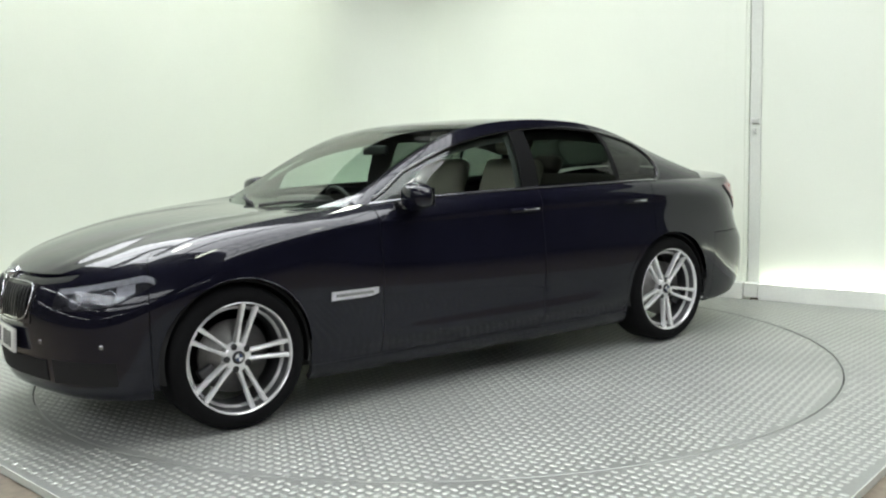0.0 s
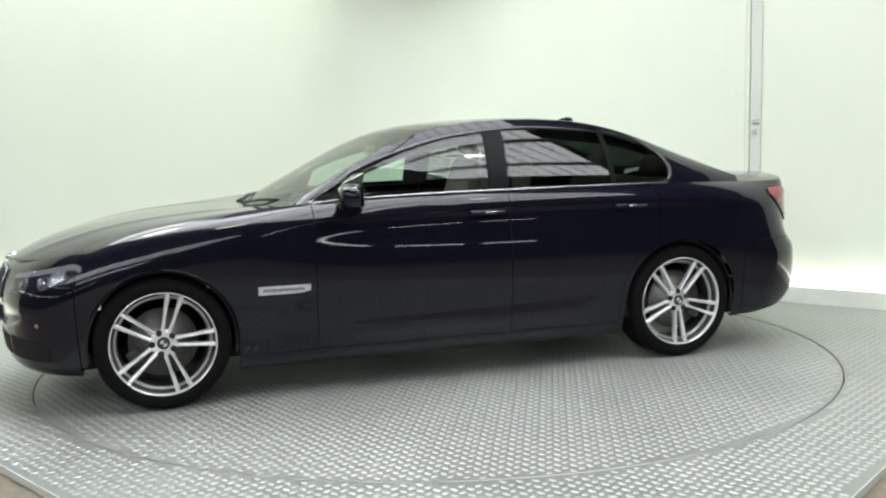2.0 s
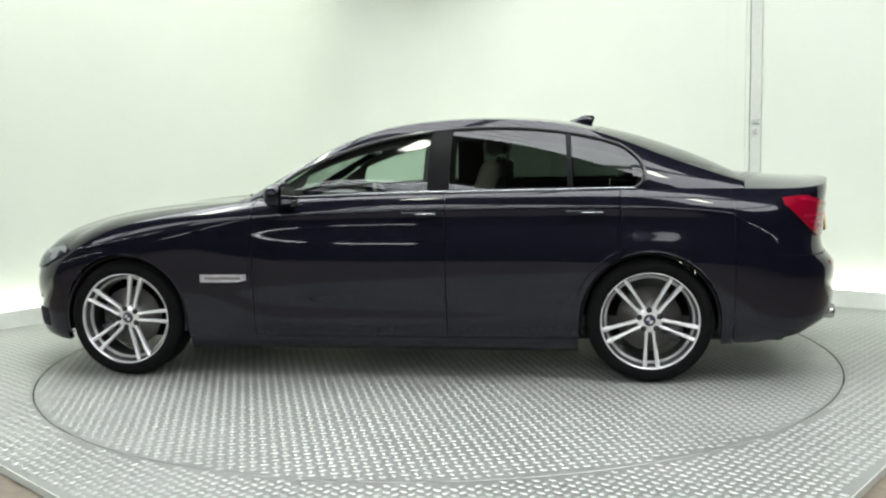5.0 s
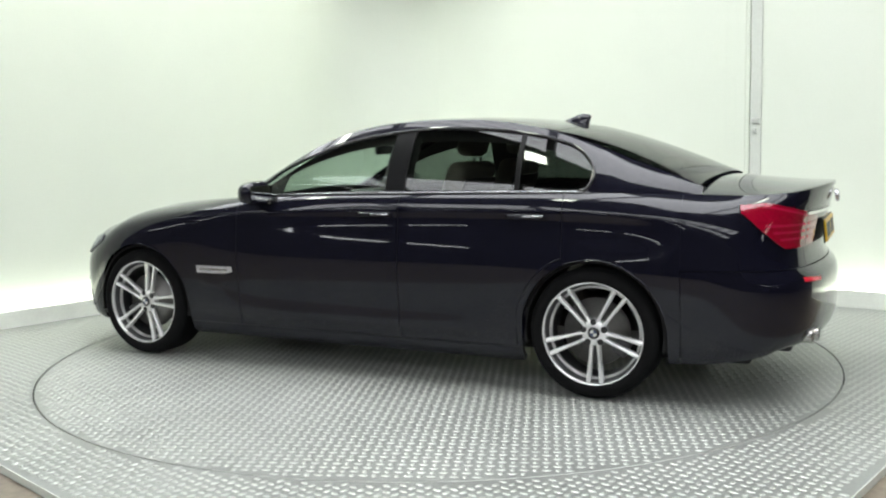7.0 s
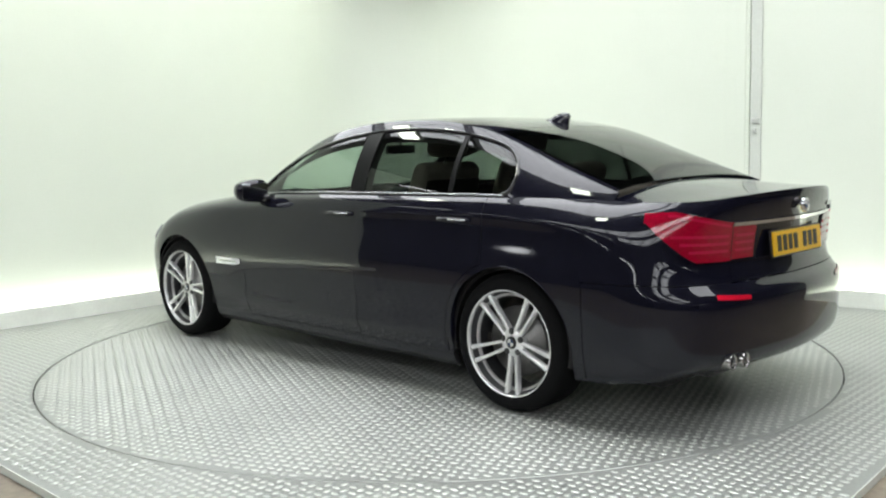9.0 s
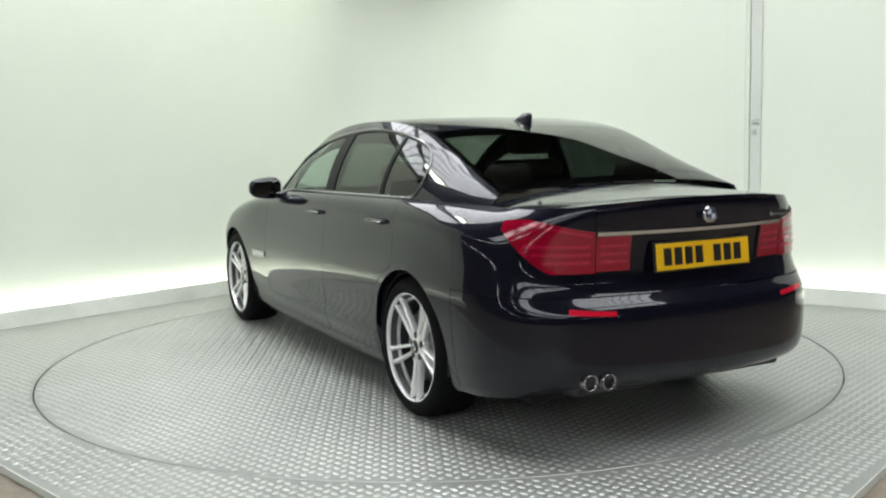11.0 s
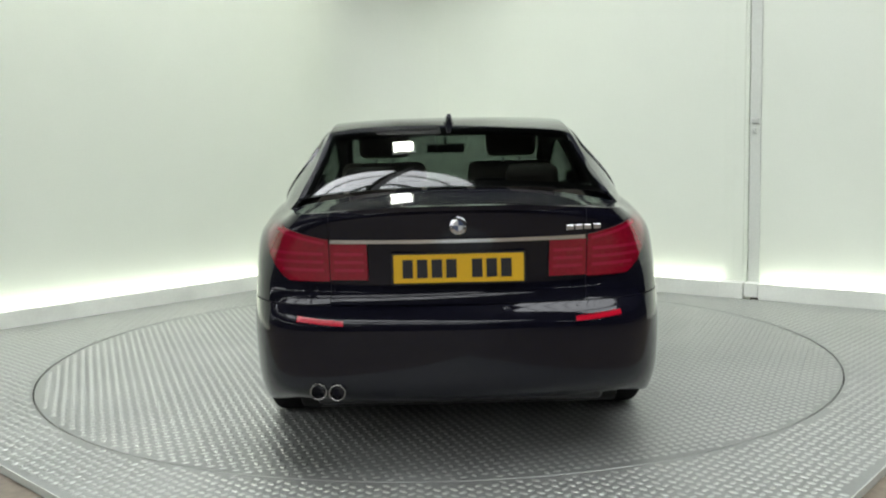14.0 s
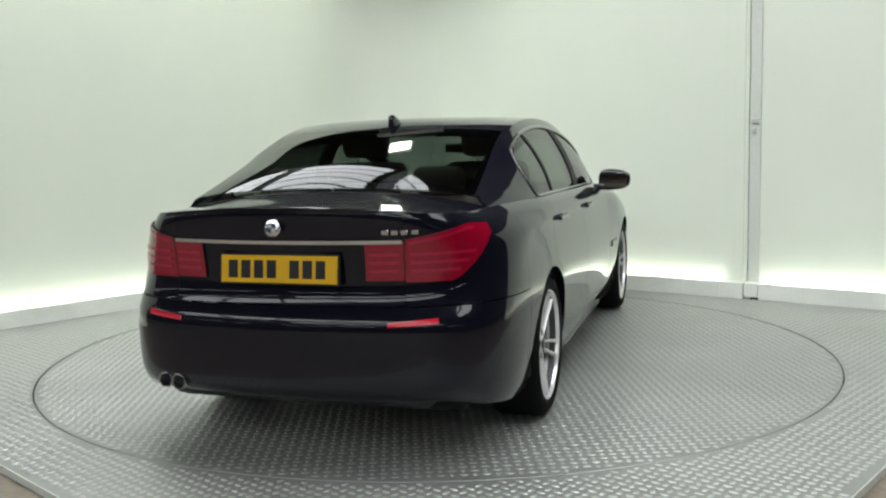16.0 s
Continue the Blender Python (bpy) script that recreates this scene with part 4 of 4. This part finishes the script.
        # wiper
        part("wiper", tube([(1.0, side * 0.05, 1.018), (0.93, side * 0.32, 1.045), (0.80, side * 0.58, 1.05)], [0.012, 0.010, 0.006], 6), BLACK, car, "black wiper arm")
    both(one)

    part("lower_grille", grid_mesh(by_u(-1.9, 1.9, .285, .385, 30, 6, .004), .01, False), LINER, car, "black lower grille")
    # boot chrome bar, badge, script bars
    part("chrome_bar", grid_mesh(by_u(20.31, 2 * (NU - 1) - 20.31, .955, .970, 50, 5, .010), .012, False), CHROME, car, "chrome bar above the number plate")
    plate_x = -2.600
    tilt = pose(plate_x, 0, .850, 0, 6, 0)
    plate = part("rear_number_plate", block(-0.006, 0.004, -.262, .262, -.057, .057, .002, 1, tilt), YELLOW, car, "yellow number plate with black marks", smooth=False)
    place_bars(plate, tilt, -0.0065, -1)
    part("plate_recess", block(0.003, 0.012, -.272, .272, -.065, .065, .004, 1, tilt), PLATE_BLACK, car, "dark plate surround", smooth=False)
    fx = float(shell(np.array(0.0), v_of_z(np.array(0.0), np.array(.455)))[0])
    tilt = pose(fx + 0.008, 0, .455, 0, -4, 0)
    plate = part("front_number_plate", block(-0.010, 0.006, -.262, .262, -.057, .057, .002, 1, tilt), WHITE_PLATE, car, "white number plate with black marks", smooth=False)
    place_bars(plate, tilt, 0.0065, 1)
    for x, z, lean, name in ((-2.640, 1.024, 8, "badge"), (2.330, .768, -62, "badge")):
        m = pose(x, 0, z, 0, lean, 0) @ pose(0, 0, 0, 0, 0, 90 if x < 0 else -90)
        bd = part(name, lathe([(0.0001, 0.006), (0.031, 0.005), (0.035, 0.003), (0.035, -0.012)], 36, m), CHROME, car, "round badge with blue and white quarters")
        for i in range(4):
            b = bmesh.new()
            fan = [b.verts.new((0, 0.0075, 0))] + [b.verts.new((0.021 * math.cos(radians(90 * i + 15 * k)), 0.0075, 0.021 * math.sin(radians(90 * i + 15 * k)))) for k in range(7)]
            low = [b.verts.new((v.co.x, 0.004, v.co.z)) for v in fan]
            b.faces.new(fan)
            for k in range(8):
                b.faces.new((fan[k], fan[(k + 1) % 8], low[(k + 1) % 8], low[k]))
            b.transform(m)
            part("badge_quarter", b, BLUE if i % 2 else WHITE, bd, smooth=False)
    for i, (y0, y1) in enumerate(((-.440, -.470), (-.477, -.507), (-.514, -.544), (-.555, -.585))):
        u = np.interp(-(y0 + y1) / 2, shell(np.linspace(22, 19, 100), np.full(100, 8.8))[:, 1], np.linspace(22, 19, 100))
        v_ = v_of_z(np.array(u), np.array(1.000))
        p = shell(np.array(u), v_)
        part("script_bar", block(p[0] - .009, p[0] + .004, y1, y0, .990, 1.010, .002, 1), CHROME, car, "chrome model script", smooth=False)
    # twin exhaust on the left
    for y, px in ((.584, -2.562), (.506, -2.584)):
        part("exhaust_pipe", lathe([(0.026, 0.12), (0.033, 0.12), (0.035, -0.01), (0.033, -0.016), (0.029, -0.010), (0.028, 0.10)], 28, pose(px, y, .348, 0, 0, -90)), EXHAUST, car, "polished exhaust tail pipe")
        part("exhaust_bore", lathe([(0.0001, 0.05), (0.0285, 0.05)], 20, pose(px, y, .348, 0, 0, -90)), SOOT, car, "sooty bore")
    # roof aerial fin
    b = bmesh.new()
    rings = []
    for t, h, wd in ((0.0, 0.004, 0.014), (0.2, 0.022, 0.026), (0.45, 0.046, 0.030), (0.68, 0.061, 0.027), (0.92, 0.064, 0.020), (1.0, 0.052, 0.015)):
        x = -1.08 - 0.155 * t
        z = float(spline(CENTRE, np.interp(-x, -CENTRE[:, 0], np.arange(15)))[1]) - 0.004
        rings.append([b.verts.new((x - 0.02 * k, y, z + h * q)) for y, q, k in ((wd, 0, 0), (wd * .75, .5, .4), (wd * .3, .95, 1), (-wd * .3, .95, 1), (-wd * .75, .5, .4), (-wd, 0, 0))])
    for g, h in zip(rings, rings[1:]):
        for k in range(5):
            b.faces.new((g[k], g[k + 1], h[k + 1], h[k]))
    b.faces.new(rings[0]); b.faces.new(rings[-1])
    part("roof_aerial", b, PAINT, car, "body-coloured shark-fin aerial")


def place_bars(plate, tilt, x, d):
    """Seven plain black bars in the places of the plate's characters."""
    for i in range(7):
        y = (-.205 + .0585 * i + (.045 if i > 3 else 0)) * d
        part("plate_bar", block(x - 0.0015, x + 0.0015, y - .021, y + .021, -.037, .037, 0, 1, tilt), PLATE_BLACK, plate, smooth=False)


def build_interior(car):
    part("cabin_floor", block(-1.9, 0.9, -0.80, 0.80, 0.30, 0.36), LEATHER_DARK, car, "dark cabin carpet", smooth=False)
    dash = part("dashboard", block(0.42, 0.98, -0.76, 0.76, 0.70, 0.985, 0.06, 4), LEATHER_DARK, car, "dark dashboard")
    part("instrument_hood", block(0.36, 0.62, -0.56, -0.20, 0.93, 1.035, 0.035, 3), LEATHER_DARK, dash)
    ring = [(0.20 + 0.06 * math.sin(a), -0.38 + 0.19 * math.cos(a), 0.90 + 0.175 * math.sin(a)) for a in np.linspace(0, 2 * math.pi, 33)[:-1]]
    wheel = part("steering_wheel", tube(ring, 0.016, 10, True), LEATHER_DARK, car, "dark leather steering wheel")
    part("wheel_boss", join(block(0.18, 0.24, -0.44, -0.32, 0.85, 0.95, 0.02, 3), block(0.195, 0.215, -0.56, -0.20, 0.885, 0.915, 0.008, 2)), LEATHER_DARK, wheel)
    part("steering_column", tube([(0.22, -0.38, 0.90), (0.55, -0.38, 0.80)], 0.035, 12), LEATHER_DARK, wheel)
    for y in (-0.38, 0.38):
        seat = part("front_seat", join(block(-0.42, 0.12, y - 0.26, y + 0.26, 0.44, 0.62, 0.06, 4),
                                       block(-0.06, 0.06, y - 0.25, y + 0.26, 0.0, 0.74, 0.055, 4, Matrix.Translation((-0.40, 0, 0.54)) @ pose(0, 0, 0, 0, -20, 0))), LEATHER, car, "cream leather front seat")
        part("headrest", block(-0.05, 0.05, y - 0.15, y + 0.15, 0.765, 0.955, 0.045, 4, Matrix.Translation((-0.40, 0, 0.54)) @ pose(0, 0, 0, 0, -17, 0)), LEATHER, seat)
        part("seat_back_shell", block(-0.075, -0.058, y - 0.22, y + 0.22, 0.05, 0.66, 0.006, 2, Matrix.Translation((-0.40, 0, 0.54)) @ pose(0, 0, 0, 0, -20, 0)), LEATHER_DARK, seat, "dark seat back shell")
        for k in (-0.05, 0.05):
            part("headrest_rod", tube([(-0.645, y + k, 1.19), (-0.67, y + k, 1.26)], 0.006, 6), CHROME, seat)
    rear = part("rear_seat", join(block(-1.42, -0.90, -0.68, 0.68, 0.42, 0.62, 0.06, 4), block(-0.07, 0.07, -0.68, 0.68, 0.0, 0.60, 0.055, 4, Matrix.Translation((-1.42, 0, 0.54)) @ pose(0, 0, 0, 0, -22, 0))), LEATHER_BROWN, car, "dark brown leather rear bench")
    for y in (-0.40, 0.40):
        part("headrest", block(-0.05, 0.05, y - 0.13, y + 0.13, 0.60, 0.74, 0.045, 4, Matrix.Translation((-1.42, 0, 0.54)) @ pose(0, 0, 0, 0, -20, 0)), LEATHER_BROWN, rear)
    part("parcel_shelf", block(-2.12, -1.62, -0.66, 0.66, 1.00, 1.03, 0.01, 2), LEATHER_DARK, car, "dark parcel shelf")
    for side in (1, -1):
        part("door_lining", merged(grid_mesh(sided(by_x(.72, -1.45, lambda x: max(.36, arch_z(x)), 1.05, 40, 10, -0.055), side), 0, side == 1)), LEATHER_DARK, car, "dark door lining")
        part("roof_rail_lining", grid_mesh(sided(band(2.2, 11.0, lambda s: 0.72 + 0.03 * min(1, max(0, (s - 4) / 3)), 1.0, 40, 6, 0.045), side), 0, side == -1), LEATHER_DARK, car, "dark roof rail lining")
        part("mirror_sail_lining", grid_mesh(sided(band(1.0, 2.55, window_lo, head_r, 14, 8, 0.03), side), 0, side == -1), LEATHER_DARK, car, "dark triangle trim at the mirror")
        part("pillar_lining", grid_mesh(sided(band(5.72, 6.42, 0.0, 1.0, 8, 10, 0.03), side), 0, side == -1), HEADLINER, car)
    part("interior_mirror", join(block(0.16, 0.19, -0.13, 0.13, 1.285, 1.345, 0.012, 3), tube([(0.18, 0, 1.34), (0.13, 0, 1.40)], 0.010, 8)), BLACK, car, "black interior mirror")


def build_car():
    car = tagged(new("car"), "blue-black saloon car with silver double-spoke wheels on the turntable", "car")
    build_shell(car)
    for x, phase in ((AXLE, 177.0), (-AXLE, 196.0)):
        for side in (1, -1):
            build_wheel(car, x, side, phase)
    build_lamps_on_car(car)
    build_interior(car)
    return car

build_hall()
build_lamps()
build_battens()
build_corner_shade()
build_bay()
build_platform()
turntable = build_turntable()
car = build_car()

# ---- the turntable carries the car round ----
CAR_ON_DISC = pose(0.2279, -0.077, 0.001)


def angle(t):
    s = (t - 8) / 8
    return -215.633 - 9.0004 * (t - 8) - 0.4548 * s * s + 0.292 * s ** 3


def motions():
    times = [i * 0.25 for i in range(65)]
    walk(turntable, [(t, pose(0, 0, 0, 0, 0, angle(t))) for t in times])
    walk(car, [(t, pose(0, 0, 0, 0, 0, angle(t)) @ CAR_ON_DISC) for t in times])


motions()
